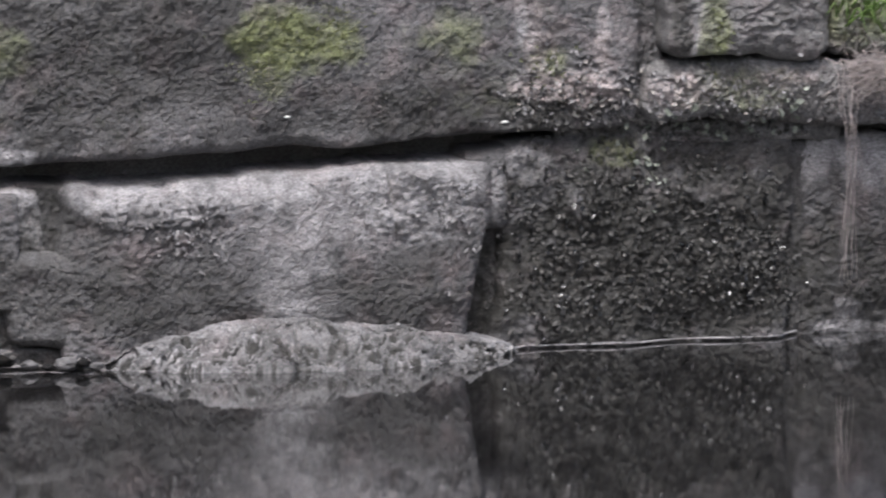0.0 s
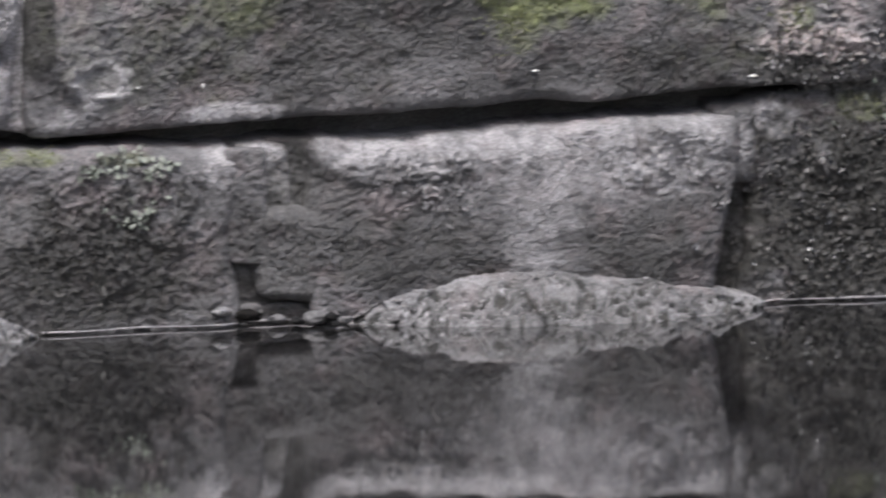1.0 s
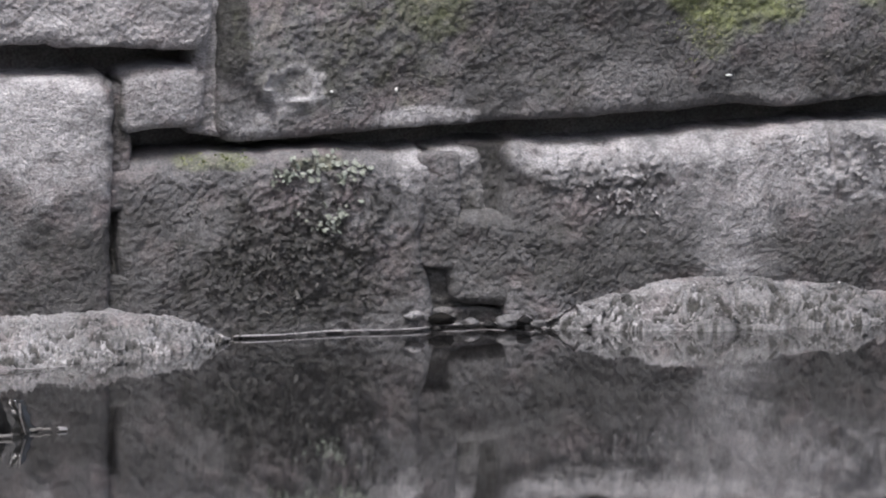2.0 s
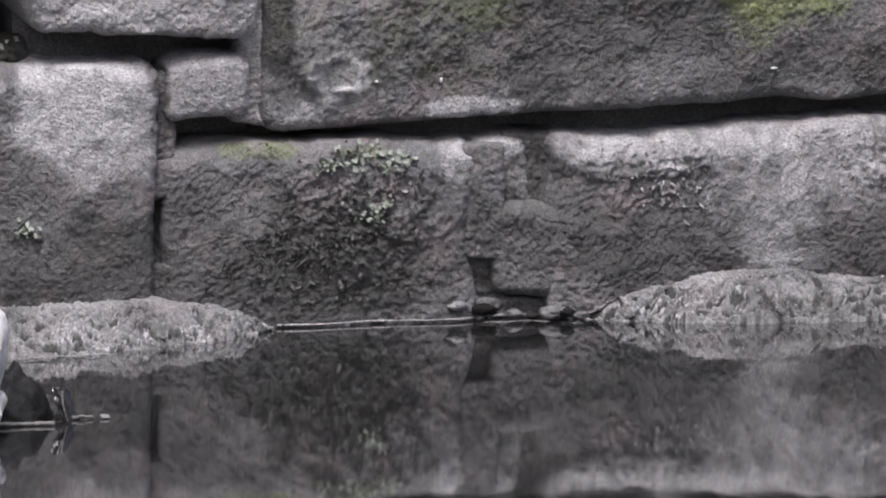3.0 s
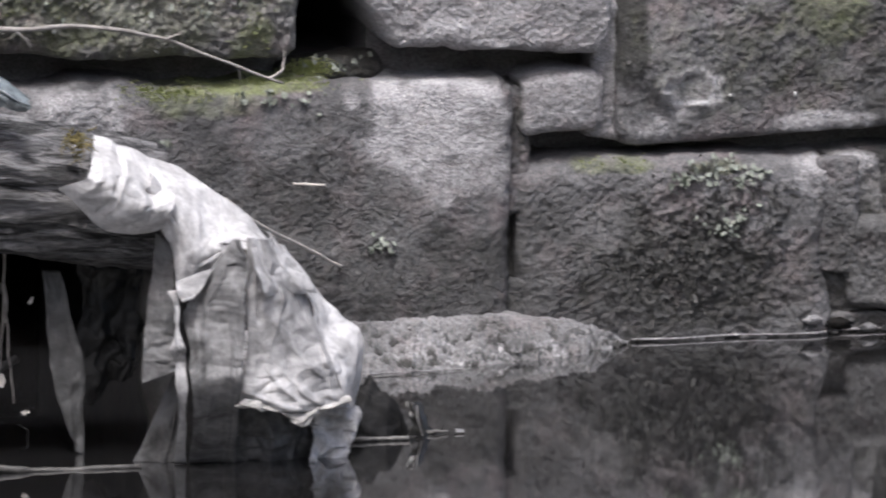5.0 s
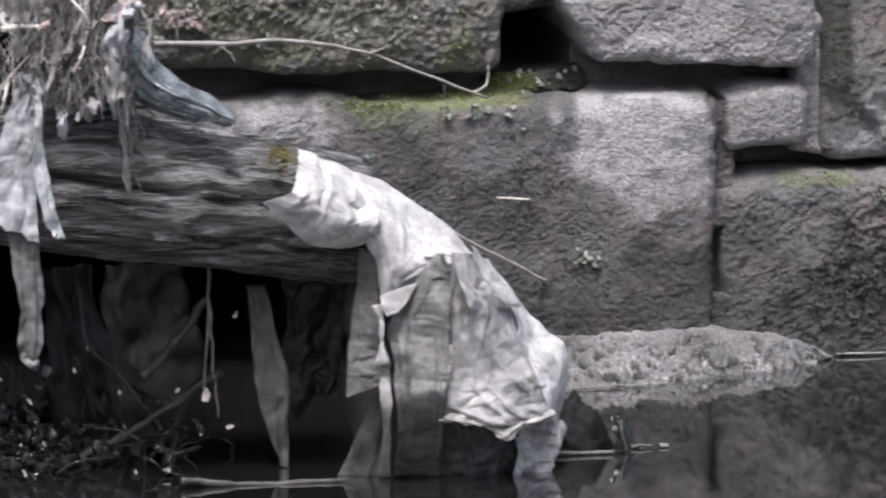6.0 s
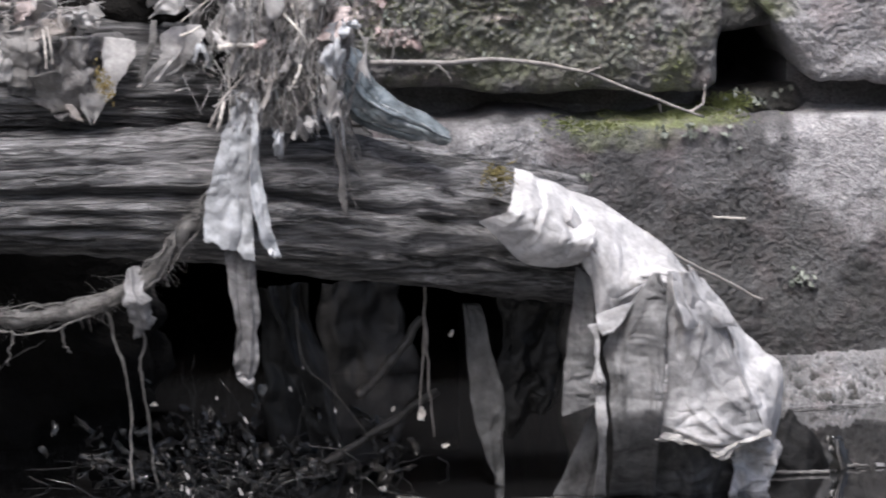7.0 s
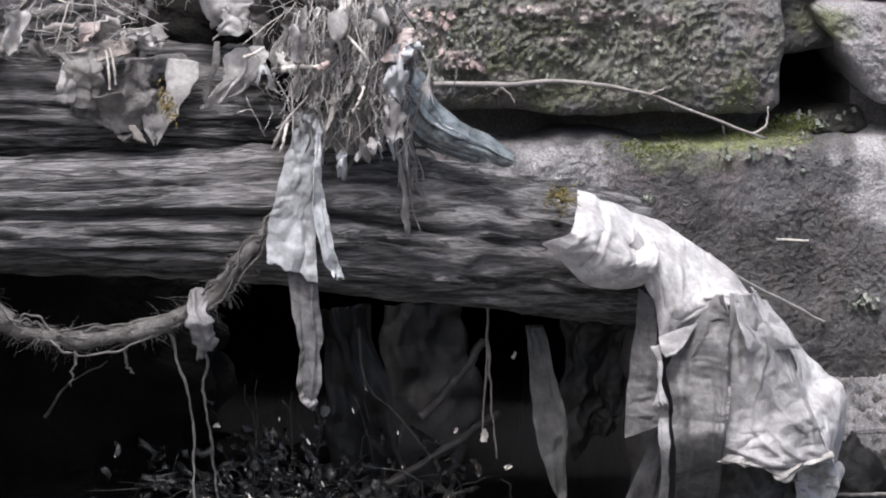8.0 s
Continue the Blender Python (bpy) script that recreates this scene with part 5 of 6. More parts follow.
twig("bare forked twig reaching from the debris to the mossy ledge", [(0.300, -0.200, 0.313), (0.338, -0.150, 0.311), (0.402, -0.120, 0.305), (0.455, -0.090, 0.303), (0.500, -0.075, 0.297), (0.548, -0.060, 0.285), (0.600, -0.050, 0.262), (0.656, -0.035, 0.240)], 0.0026, forks=[[(0.547, -0.060, 0.285), (0.555, -0.062, 0.288), (0.561, -0.065, 0.292)], [(0.643, -0.035, 0.244), (0.656, -0.035, 0.252), (0.659, -0.030, 0.268)], [(0.402, -0.120, 0.305), (0.412, -0.120, 0.298), (0.418, -0.120, 0.288)], [(0.615, -0.045, 0.254), (0.618, -0.040, 0.245)], [(0.300, -0.200, 0.313), (0.286, -0.250, 0.304), (0.281, -0.300, 0.292)]], seed=21)
twig("dry stem leaning from the bag against the wall", [(0.526, -0.400, 0.201), (0.581, -0.250, 0.158), (0.660, -0.100, 0.108), (0.719, -0.020, 0.072)], 0.0025, STRAW, seed=22, wobble=0.0008)
twig("short bleached straw stuck to the wall", [(0.666, -0.036, 0.152), (0.680, -0.036, 0.151), (0.695, -0.036, 0.150)], 0.0013, STRAW, name="straw", seed=23, wobble=0.0004, tip=0.9)
twig("pale floating stick beside the bag", [(0.621, -0.425, 0.003), (0.647, -0.425, 0.002), (0.677, -0.425, 0.002)], 0.0019, ROOT, name="stick", seed=24, tip=0.9, wobble=0.0003)
# stick end and scrap, added to draw the bright glint on the water
twig("short pale stick end marking a water glint beside the dark leaf", [(0.697, -0.404, 0.002), (0.706, -0.404, 0.0024), (0.716, -0.403, 0.0015)], 0.0016, ROOT, name="stick", seed=88, tip=0.7, wobble=0.0005)
rag("plastic_scrap", "tiny pale scrap standing for a glint on the water", "plastic scrap", BAG_FRONT, [(0.721, -0.406, 0.001), (0.7215, -0.402, 0.003), (0.722, -0.398, 0.002)], [(0.730, -0.406, 0.001), (0.730, -0.402, 0.0025), (0.729, -0.398, 0.002)], across=12, down=12, crumple=0.001, seed=91)
twig("dark thick stick slanting in the hollow", [(0.281, -0.420, 0.077), (0.311, -0.400, 0.100), (0.337, -0.400, 0.137)], 0.0045, DARK_TWIG, name="stick", seed=25, tip=0.8)
twig("long dark stick lying low in the hollow", [(0.194, -0.420, 0.002), (0.255, -0.400, 0.017), (0.305, -0.380, 0.040), (0.357, -0.360, 0.068)], 0.0042, DARK_TWIG, name="stick", seed=26, tip=0.8)
twig("floating dark stick on the water under the log", [(0.297, -0.500, 0.005), (0.364, -0.500, 0.000), (0.435, -0.500, 0.001)], 0.0032, DARK_TWIG, name="stick", seed=27, tip=0.7)
for k, pts in enumerate(([(0.336, -0.420, 0.169), (0.335, -0.420, 0.11), (0.332, -0.420, 0.06)], [(0.337, -0.420, 0.141), (0.340, -0.420, 0.084), (0.345, -0.420, 0.041)], [(0.230, -0.410, 0.151), (0.238, -0.410, 0.104), (0.264, -0.410, 0.078), (0.295, -0.410, 0.037)], [(-0.027, -0.400, 0.082), (-0.008, -0.400, 0.109), (0.025, -0.400, 0.127)])):
    twig("thin limp stalk hanging in the dark under the log", pts, 0.0012, TWIG if k < 2 else DARK_TWIG, name="stalk", seed=30 + k, wobble=0.0008)
twig("peeled forked twig sticking out of the debris", [(0.147, -0.520, 0.383), (0.165, -0.525, 0.385), (0.184, -0.525, 0.385)], 0.0024, STRAW, forks=[[(0.179, -0.525, 0.385), (0.180, -0.525, 0.373), (0.178, -0.525, 0.358)]], seed=34, wobble=0.0006)
for pts in ([(0.0105, -0.486, 0.396), (0.012, -0.49, 0.38), (0.0128, -0.488, 0.364)], [(0.0135, -0.486, 0.398), (0.016, -0.49, 0.384), (0.0178, -0.488, 0.368)]):
    twig("thin white stalk hanging over the brown rag", pts, 0.0011, STRAW, name="stalk", seed=44, wobble=0.0004, tip=0.8)
for k, pts in enumerate(([(0.1966, -0.54, 0.4118), (0.207, -0.545, 0.400), (0.215, -0.54, 0.3885)], [(0.2105, -0.54, 0.3703), (0.206, -0.545, 0.360), (0.2014, -0.54, 0.350)], [(0.1142, -0.535, 0.3953), (0.122, -0.54, 0.399), (0.1302, -0.535, 0.4031)], [(0.1486, -0.54, 0.342), (0.145, -0.545, 0.330), (0.1425, -0.54, 0.318)])):
    twig("short bleached stalk sticking out of the debris", pts, 0.0013, STRAW, name="stalk", seed=46 + k, wobble=0.0004, tip=0.8)
PINK = plain_material("pinkish_bark_and_crust", (0.26, 0.2, 0.19), (0.48, 0.38, 0.365), 120, 0.7)
twig("short pink-barked snag on the peeled twig", [(0.176, -0.530, 0.384), (0.180, -0.532, 0.387), (0.184, -0.530, 0.389)], 0.0035, PINK, seed=39, wobble=0.0006)
twig("bent pale twig below the debris", [(0.140, -0.520, 0.319), (0.150, -0.525, 0.341), (0.168, -0.525, 0.362)], 0.0016, TWIG, seed=35, wobble=0.0006)
twig("grey stick lying across the rear log", [(-0.084, -0.420, 0.409), (-0.038, -0.420, 0.417), (0.017, -0.420, 0.424)], 0.0055, ROOT, name="stick", seed=36, tip=0.8)
twig("short grey stick on the rear log", [(-0.032, -0.440, 0.409), (0.000, -0.440, 0.410), (0.018, -0.440, 0.407)], 0.003, TWIG, name="stick", seed=37, tip=0.8)

rng = random.Random(23)
for k in range(170):
    cx, cz = rng.gauss(595, 58), rng.triangular(-25, 250, 40)
    if k % 5 == 0:
        cx, cz = rng.uniform(40, 440), rng.uniform(-30, 75)
    if 262 < cx < 420 and 10 < cz < 125:
        continue
    x, z = -0.072 + cx * 4.66e-4, 0.434 - cz * 4.63e-4
    ang = rng.gauss(1.5, 0.35) if k % 5 else rng.uniform(0, 3.1)
    ln = rng.triangular(0.012, 0.075, 0.025)
    dx, dz = math.cos(ang) * ln / 2, math.sin(ang) * ln / 2
    y = -0.5 - rng.uniform(-0.01, 0.03) if k % 5 else -0.45 - rng.uniform(0, 0.02)
    st = tube("twig", [(x - dx, y, z - dz), (x + rng.gauss(0, 0.002), y - 0.003, z), (x + dx, y + 0.006, z + dz)], rng.choice((0.0003, 0.0004, 0.0006, 0.0008)), rng.choice((TWIG, FIBRE, STRAW, FIBRE, DARK_TWIG, ROOT)), count=8, sides=5, tip=0.6, wobble=0.0005, seed=100 + k)
    tagged(st, "thin broken stem tangled in the debris on the logs", "twig", "stems in the debris")


ribbon_mats = (DIRTY_RAG, FIBRE, TWIG, SCRAP, ROOT, RAG, FIBRE_RAG, BROWN_RAG)
for k in range(295):
    cx, cz = rng.gauss(585, 55), rng.triangular(-60, 215, 60)
    if k % 12 == 0:
        cx, cz = rng.gauss(692, 5), rng.uniform(160, 300)
    x, z = -0.072 + cx * 4.66e-4, 0.434 - cz * 4.63e-4
    v, f = ribbon_data((x, -0.503 - rng.uniform(-0.012, 0.022), z), rng.uniform(0.015, 0.06), rng.choice((0.001, 0.002, 0.003, 0.005, 0.007)), rng.gauss(0.0 if k % 12 else 0.15, 0.2), 500 + k)
    tagged(finish("shred", v, f, ribbon_mats[k % 8]), "shredded strip of dead grass or plastic in the debris", "shred", "shreds in the debris")


fluff = []
for k in range(1000):
    cx, cz = rng.gauss(585, 62), rng.triangular(-40, 265, 90)
    if k % 8 == 0:
        cx, cz = rng.uniform(20, 450), rng.triangular(-40, 120, 40)
    if 262 < cx < 420 and 10 < cz < 125:
        continue
    x, y, z = -0.072 + min(cx, 680 + 12 * rng.random()) * 4.66e-4, (-0.498 if k % 8 else -0.445) - rng.uniform(0, 0.03), 0.434 - cz * 4.63e-4
    ang, ln = rng.gauss(1.5, 0.6 if k % 8 else 1.2), rng.triangular(0.006, 0.04, 0.012)
    dx, dz = math.cos(ang) * ln / 2, math.sin(ang) * ln / 2
    fluff.append(tube_data([(x - dx, y, z - dz), (x + rng.gauss(0, 0.003), y - 0.003, z + rng.gauss(0, 0.002)), (x + dx, y + 0.003, z + dz)], rng.triangular(0.00015, 0.0006, 0.00025), count=6, sides=3, tip=0.6, wobble=0.001, seed=k))
tagged(finish("dead_grass", *joined(fluff[::3] + fluff[2::3]), FIBRE), "matted fine dead grass caught on the logs", "dead grass", kind="stuff")
tagged(finish("rotten_fibre", *joined(fluff[1::3]), ROOT), "matted dark rotten fibres caught on the logs", "dead grass", kind="stuff")
for k, (cx, cz, w, h, mat) in enumerate(((680, 80, 0.016, 0.018, "s"), (668, 128, 0.015, 0.034, "s"), (697, 72, 0.016, 0.008, "s"), (640, 20, 0.02, 0.026, "r"), (560, 30, 0.012, 0.03, "r"), (575, 265, 0.008, 0.03, "s"), (620, 240, 0.02, 0.03, "r"), (455, 120, 0.014, 0.03, "s"), (660, 205, 0.012, 0.035, "r"), (490, 60, 0.012, 0.03, "r"), (20, 40, 0.02, 0.04, "r"), (250, 60, 0.03, 0.012, "r"))):
    v, f = scrap_data((-0.072 + cx * 4.66e-4, -0.536 if cx > 480 else -0.482, 0.434 - cz * 4.63e-4), h, w, (80 + 9 * (k % 8), 12 * (k % 3) - 10, 15 * (k % 5) - 30), 40 + k, 0.55, 11)
    tagged(finish("plastic_scrap", v, f, SCRAP if mat == "s" else RAG_WARM), "small pale torn plastic scrap caught in the debris", "plastic scrap", "scraps in the debris")


for k, (cx, cz, wd, ht, lean, depth, mat, what) in enumerate((
        (405, 18, 0.040, 0.040, 0.1, -0.478, RAG_WARM, "crumpled white plastic wad at the top of the debris"),
        (140, 140, 0.034, 0.046, -0.15, -0.470, DIRTY_RAG, "muddy grey flap over the brown rag"),
        (228, 165, 0.030, 0.058, -0.1, -0.472, BROWN_RAG, "gritty brown fold hanging from the rear log"),
        (185, 195, 0.034, 0.030, -0.5, -0.470, DIRTY_RAG, "muddy grey flap over the brown rag"),
        (440, 60, 0.026, 0.034, -0.3, -0.470, BROWN_RAG, "dark rag bunched under the white plastic"),
        (205, 88, 0.060, 0.020, 0.2, -0.462, LEAF, "matted dead leaves along the top of the brown rag"),
        (250, 72, 0.036, 0.018, -0.4, -0.466, DIRTY_RAG, "muddy rag fold over the rear log"),
        (165, 60, 0.020, 0.012, 0.6, -0.466, PINK_RAG, "pinkish curled bark scrap"),
        (20, 70, 0.022, 0.050, 0.5, -0.440, BROWN_RAG, "brown bark strip leaning on the rear log"),
        (500, 70, 0.026, 0.055, 0.1, -0.512, DIRTY_RAG, "muddy rag strip hanging in the debris"),
        (530, 120, 0.022, 0.060, -0.1, -0.516, BROWN_RAG, "brown rag strip hanging in the debris"),
        (615, 90, 0.024, 0.060, 0.1, -0.514, FIBRE_RAG, "pale fibrous rag strip in the debris"),
        (640, 140, 0.030, 0.050, 0.15, -0.516, DIRTY_RAG, "muddy rag strip hanging in the debris"),
        (625, 210, 0.032, 0.046, -0.1, -0.512, BROWN_RAG, "brown sodden rag over the split log"),
        (670, 190, 0.018, 0.046, 0.05, -0.514, DIRTY_RAG, "muddy rag strip hanging in the debris"),
        (540, 215, 0.020, 0.050, 0.0, -0.508, DIRTY_RAG, "muddy rag strip hanging in the debris"),
        (655, 30, 0.030, 0.030, 0.2, -0.500, FIBRE_RAG, "pale fibrous rag knot in the debris"),
        (682, 72, 0.022, 0.022, 0.3, -0.530, PINK_RAG, "pinkish curled scrap at the debris edge"),
        (560, 20, 0.034, 0.034, -0.2, -0.505, BROWN_RAG, "brown rag strip hanging in the debris"))):
    x, z = -0.072 + cx * 4.66e-4, 0.434 - cz * 4.63e-4
    tagged(sheet("rag", [(x - wd * 0.45 - lean * ht * q, depth - 0.012 * math.sin(2.6 * q + k), z + ht * (0.5 - q)) for q in (0, 0.5, 1.0)], [(x + wd * (0.5 - 0.16 * q) - lean * ht * q, depth - 0.012 * math.sin(2.2 * q + 0.7 * k), z + ht * (0.5 - q * (0.8 + 0.04 * (k % 5)))) for q in (0, 0.5, 1.0)], mat, crumple=0.006, folds=0.004, nfold=3, across=28, down=34, seed=400 + k, ragged=0.12), what, "rag", "rags in the debris")


OCHRE = plain_material("ochre_moss_crumbs", (0.2, 0.15, 0.06), (0.42, 0.33, 0.14), 120, 0.8)
crumbs = []
for k in range(120):
    q = rng.random()
    crumbs.append(scrap_data((0.056 + 0.01 * q + rng.gauss(0, 0.0025), -0.484, 0.360 - 0.02 * q + rng.gauss(0, 0.004)), rng.uniform(0.001, 0.004), 0.0012, (rng.uniform(60, 110), rng.uniform(-40, 40), rng.uniform(-70, 70)), 700 + k, 0.4, 4))
tagged(finish("moss", *joined(crumbs), OCHRE), "ochre moss crumbs stuck on the folded plastic band", "moss", kind="stuff")


def leaf(label, centre, length, width, turn, mat=LEAF, name="leaf", group="", curl=0.3):
    v, f = scrap_data(centre, length, width, turn, int(abs(centre[0]) * 9000 + abs(centre[2]) * 7000), 0.15 + 0.5 * curl)
    ob = finish(name, v, f, mat)
    mod = ob.modifiers.new("thickness", "SOLIDIFY")
    mod.thickness = 0.0006
    return tagged(ob, label, "leaf", group)


for k in range(110):
    cx, cz = rng.gauss(600, 60), rng.uniform(-30, 210)
    if k % 3 == 0:
        cx, cz = rng.uniform(-20, 470), rng.uniform(-40, 95)
    if 262 < cx < 420 and 10 < cz < 125:
        continue
    x, z = -0.072 + min(cx, 682) * 4.66e-4, 0.434 - cz * 4.63e-4
    leaf("curled dead leaf caught among twigs on the logs", (x, (-0.5 if k % 3 else -0.44) - rng.uniform(-0.01, 0.025), z), rng.uniform(0.01, 0.034), rng.uniform(0.004, 0.014), (rng.uniform(40, 120), rng.uniform(-50, 50), rng.uniform(-60, 60)), rng.choice((LEAF, BROWN_RAG, DIRTY_RAG, FIBRE, FIBRE_RAG, BROWN_RAG)), group="leaves in the debris", curl=rng.uniform(0.1, 0.7))
for k in range(50):
    x, y, z = rng.uniform(0.04, 0.36), rng.uniform(-0.46, -0.15), abs(rng.gauss(0, 0.016)) + 0.003
    leaf("wet black leaf in the litter at the water under the log", (x, y, z), rng.uniform(0.012, 0.035), rng.uniform(0.004, 0.012), (rng.uniform(-40, 60), rng.uniform(-60, 60), rng.uniform(0, 180)), WET_LEAF, group="litter under the log", curl=rng.uniform(0.1, 0.6))
heap = []
for k in range(120):
    x, y = rng.gauss(0.17, 0.055), rng.uniform(-0.46, -0.3)
    z = abs(rng.gauss(0, 0.028)) + 0.002
    s = rng.triangular(0.004, 0.02, 0.008)
    heap.append(scrap_data((x, y, z), s, s * rng.uniform(0.2, 0.5), (rng.uniform(15, 70), rng.uniform(-40, 40), rng.uniform(20, 110)), 900 + k, 0.5, 6))
for k in range(90):
    x, y = rng.gauss(0.17, 0.055), rng.uniform(-0.46, -0.3)
    h, d = abs(rng.gauss(0, 0.02)) + 0.008, rng.gauss(0, 0.04)
    heap.append(tube_data([(x, y, -0.004), (x + d * 0.3 + rng.gauss(0, 0.004), y - 0.004, h * 0.6), (x + d, y, h * rng.uniform(0.6, 1.1))], rng.choice((0.0004, 0.0006, 0.001)), count=9, sides=5, tip=0.4, wobble=0.002, seed=k))
# bits: pale flakes on the stems that stand for wet glints
bits = []
for k in range(14):
    x, y, h = rng.gauss(0.165, 0.035), rng.uniform(-0.52, -0.48), rng.uniform(0.05, 0.14)
    d = rng.gauss(0, 0.02)
    heap.append(tube_data([(x - d, y, -0.004), (x + d * 0.5 + rng.gauss(0, 0.009), y - 0.003, h * 0.5), (x + d, y, h)], 0.0003, count=10, sides=5, tip=0.4, wobble=0.003, seed=300 + k))
    for j in range(rng.randrange(1, 4)):
        q = rng.uniform(0.15, 1.0) ** 1.3
        s = rng.triangular(0.001, 0.006, 0.002)
        bits.append(scrap_data((x + d * q + rng.gauss(0, 0.003), y - 0.003, h * q), s * 1.3, s * rng.uniform(0.12, 0.4), (rng.uniform(45, 80), rng.uniform(-40, 40), rng.uniform(-70, 70)), 1300 + k * 7 + j, 0.4, 4))
tagged(finish("leaf_bits", *joined(bits), FIBRE), "pale flakes painting the glints on wet stems under the log", "litter", kind="stuff")
tagged(finish("wet_litter", *joined(heap), WET_GLOSS), "glistening heap of wet leaf bits and stems at the water under the log", "litter", kind="stuff")
# a white blob on a stalk, then pale scraps that paint small glints
for k, (x, z, ln) in enumerate(((0.333, 0.062, 0.012), (0.357, 0.128, 0.006), (0.309, 0.067, 0.005), (0.352, 0.035, 0.006), (0.110, 0.077, 0.006))):
    tagged(finish("scrap", *scrap_data((x, -0.427, z), ln, ln * 0.55, (80, 20 * k, 15), 60 + k, 0.4, 6), STRAW), "tiny pale scrap for a bright speck under the log", "scrap", "scraps under the log")
rag("leaf", "upright dark folded leaf standing in the shallow water", "leaf", WET_LEAF, [(0.680, -0.400, 0.028), (0.681, -0.410, 0.016), (0.680, -0.410, 0.000)], [(0.693, -0.400, 0.028), (0.699, -0.400, 0.013), (0.707, -0.400, -0.003)], across=14, down=16, crumple=0.002, ridges=[(0.35, 0.0, 0.4, 1.0, 0.008, 0.15)], seed=89)
twig("pale split stalk beside the dark leaf", [(0.686, -0.415, 0.027), (0.686, -0.420, 0.015), (0.690, -0.420, 0.002)], 0.0008, ROOT, name="stalk", seed=38, wobble=0.0002)

# ---- pale line along the wall's foot ----
def tide(label, x0, x1, seed):
    n = 90
    xs_t = np.linspace(x0, x1, n)
    ys_t = np.array([on_wall(x, 0.004, -0.1) for x in xs_t])
    ys_t = np.minimum(np.convolve(np.pad(ys_t, 4, "edge"), np.ones(9) / 9, "valid"), ys_t + 0.002)
    return tagged(tube("tide_line", [(x, y - 0.0015, 0.0026) for x, y in zip(xs_t, ys_t)], 0.0010, STONE_LIGHT, count=n, sides=6, tip=1.0, wobble=0.0003, seed=seed, knots=0.5), label, "stone edge", kind="structure")


tide("thin pale line at the foot of the dark block", 1.645, 1.93, 3)
tide("thin pale line at the foot of the lichened block", 0.975, 1.25, 4)
# pale tube in place of the glint where water meets the shelf
tagged(tube("tide_line", [(0.70, -0.141, 0.002), (0.74, -0.138, 0.0022), (0.775, -0.132, 0.002), (0.80, -0.127, 0.0018)], 0.0009, STONE_LIGHT, count=60, sides=6, tip=0.5, wobble=0.0008, seed=6, knots=0.6), "thin pale strip painting the waterline glint of the muddy shelf", "stone edge", kind="structure")


# ---- moss, liverwort, grass and roots on the wall ----
def moss_patch(label, spots, count, seed, mat=MOSS, size=0.006):
    r = random.Random(seed)
    pieces = []
    for k in range(count):
        bx, bz, rx, rz = spots[k % len(spots)]
        x, z = bx + r.gauss(0, rx * 0.5), bz + r.gauss(0, rz * 0.5)
        y = on_wall(x, z)
        if y > 0.03:
            continue
        s = size * r.uniform(0.5, 1.2)
        for j in range(4):
            a = r.uniform(0, 6.28)
            tip = Vector((x + math.cos(a) * s * 0.7, y - s * r.uniform(0.3, 0.9), z + math.sin(a) * s * 0.5 + s * 0.35))
            side = Vector((math.sin(a), 0.2, -math.cos(a))) * s * 0.22
            root_pt = Vector((x, y + 0.001, z))
            pieces.append(([root_pt - side, root_pt + side, tip + side * 0.3, tip - side * 0.3], [(0, 1, 2, 3)]))
    ob = finish("moss", *joined(pieces), mat)
    return tagged(ob, label, "moss", kind="stuff")


moss_patch("bright green moss cushion along the block's top edge", [(0.560, 0.232, 0.04, 0.008), (0.604, 0.240, 0.05, 0.005), (0.660, 0.241, 0.05, 0.005), (0.690, 0.245, 0.022, 0.006), (0.692, 0.243, 0.016, 0.009)], 2600, 1, size=0.0024)
moss_patch("olive moss on top of the lichened block", [(*(0.953, 0.155), 0.035, 0.008), (*(0.968, 0.161), 0.025, 0.006)], 40, 2, size=0.003)
moss_patch("green moss patch on the long upper block", [(1.429, 0.292, 0.05, 0.03), (1.477, 0.296, 0.025, 0.03), (1.409, 0.262, 0.025, 0.03)], 500, 3, size=0.0024)
moss_patch("thin green moss film over the lichened upper block", [(*(0.416, 0.332), 0.07, 0.05), (*(0.465, 0.326), 0.07, 0.05), (*(0.376, 0.333), 0.04, 0.04), (*(0.535, 0.329), 0.08, 0.04)], 420, 11, size=0.0026)
moss_patch("small moss flecks on the upper wall", [(*(1.675, 0.254), 0.03, 0.02), (*(0.386, 0.337), 0.06, 0.03), (*(0.626, 0.278), 0.02, 0.03), (*(1.827, 0.281), 0.012, 0.04)], 120, 4, size=0.0035)


def liverwort(label, spots, count, seed, size=0.007, mat=LICHEN):
    r = random.Random(seed)
    plant = thing("liverwort", label, "plant", "plants on the wall")
    for k in range(count):
        bx, bz, rx, rz = spots[k % len(spots)]
        x, z = bx + r.gauss(0, rx * 0.5), bz + r.gauss(0, rz * 0.5)
        y = on_wall(x, z)
        if y > 0.03:
            continue
        v, f = scrap_data((x, y - 0.0025, z), size * r.uniform(0.5, 1.5), size * r.uniform(0.4, 1.1), (r.uniform(10, 95), r.uniform(-50, 50), r.uniform(-60, 60)), seed * 100 + k, 0.3)
        finish("lobe", v, f, mat, plant)
    return plant


liverwort("grey-green liverwort tuft on the lichened block", [(*(1.020, 0.143), 0.018, 0.01), (*(1.056, 0.155), 0.025, 0.012), (*(1.082, 0.145), 0.015, 0.008), (*(1.062, 0.102), 0.028, 0.018)], 90, 5, 0.0055)
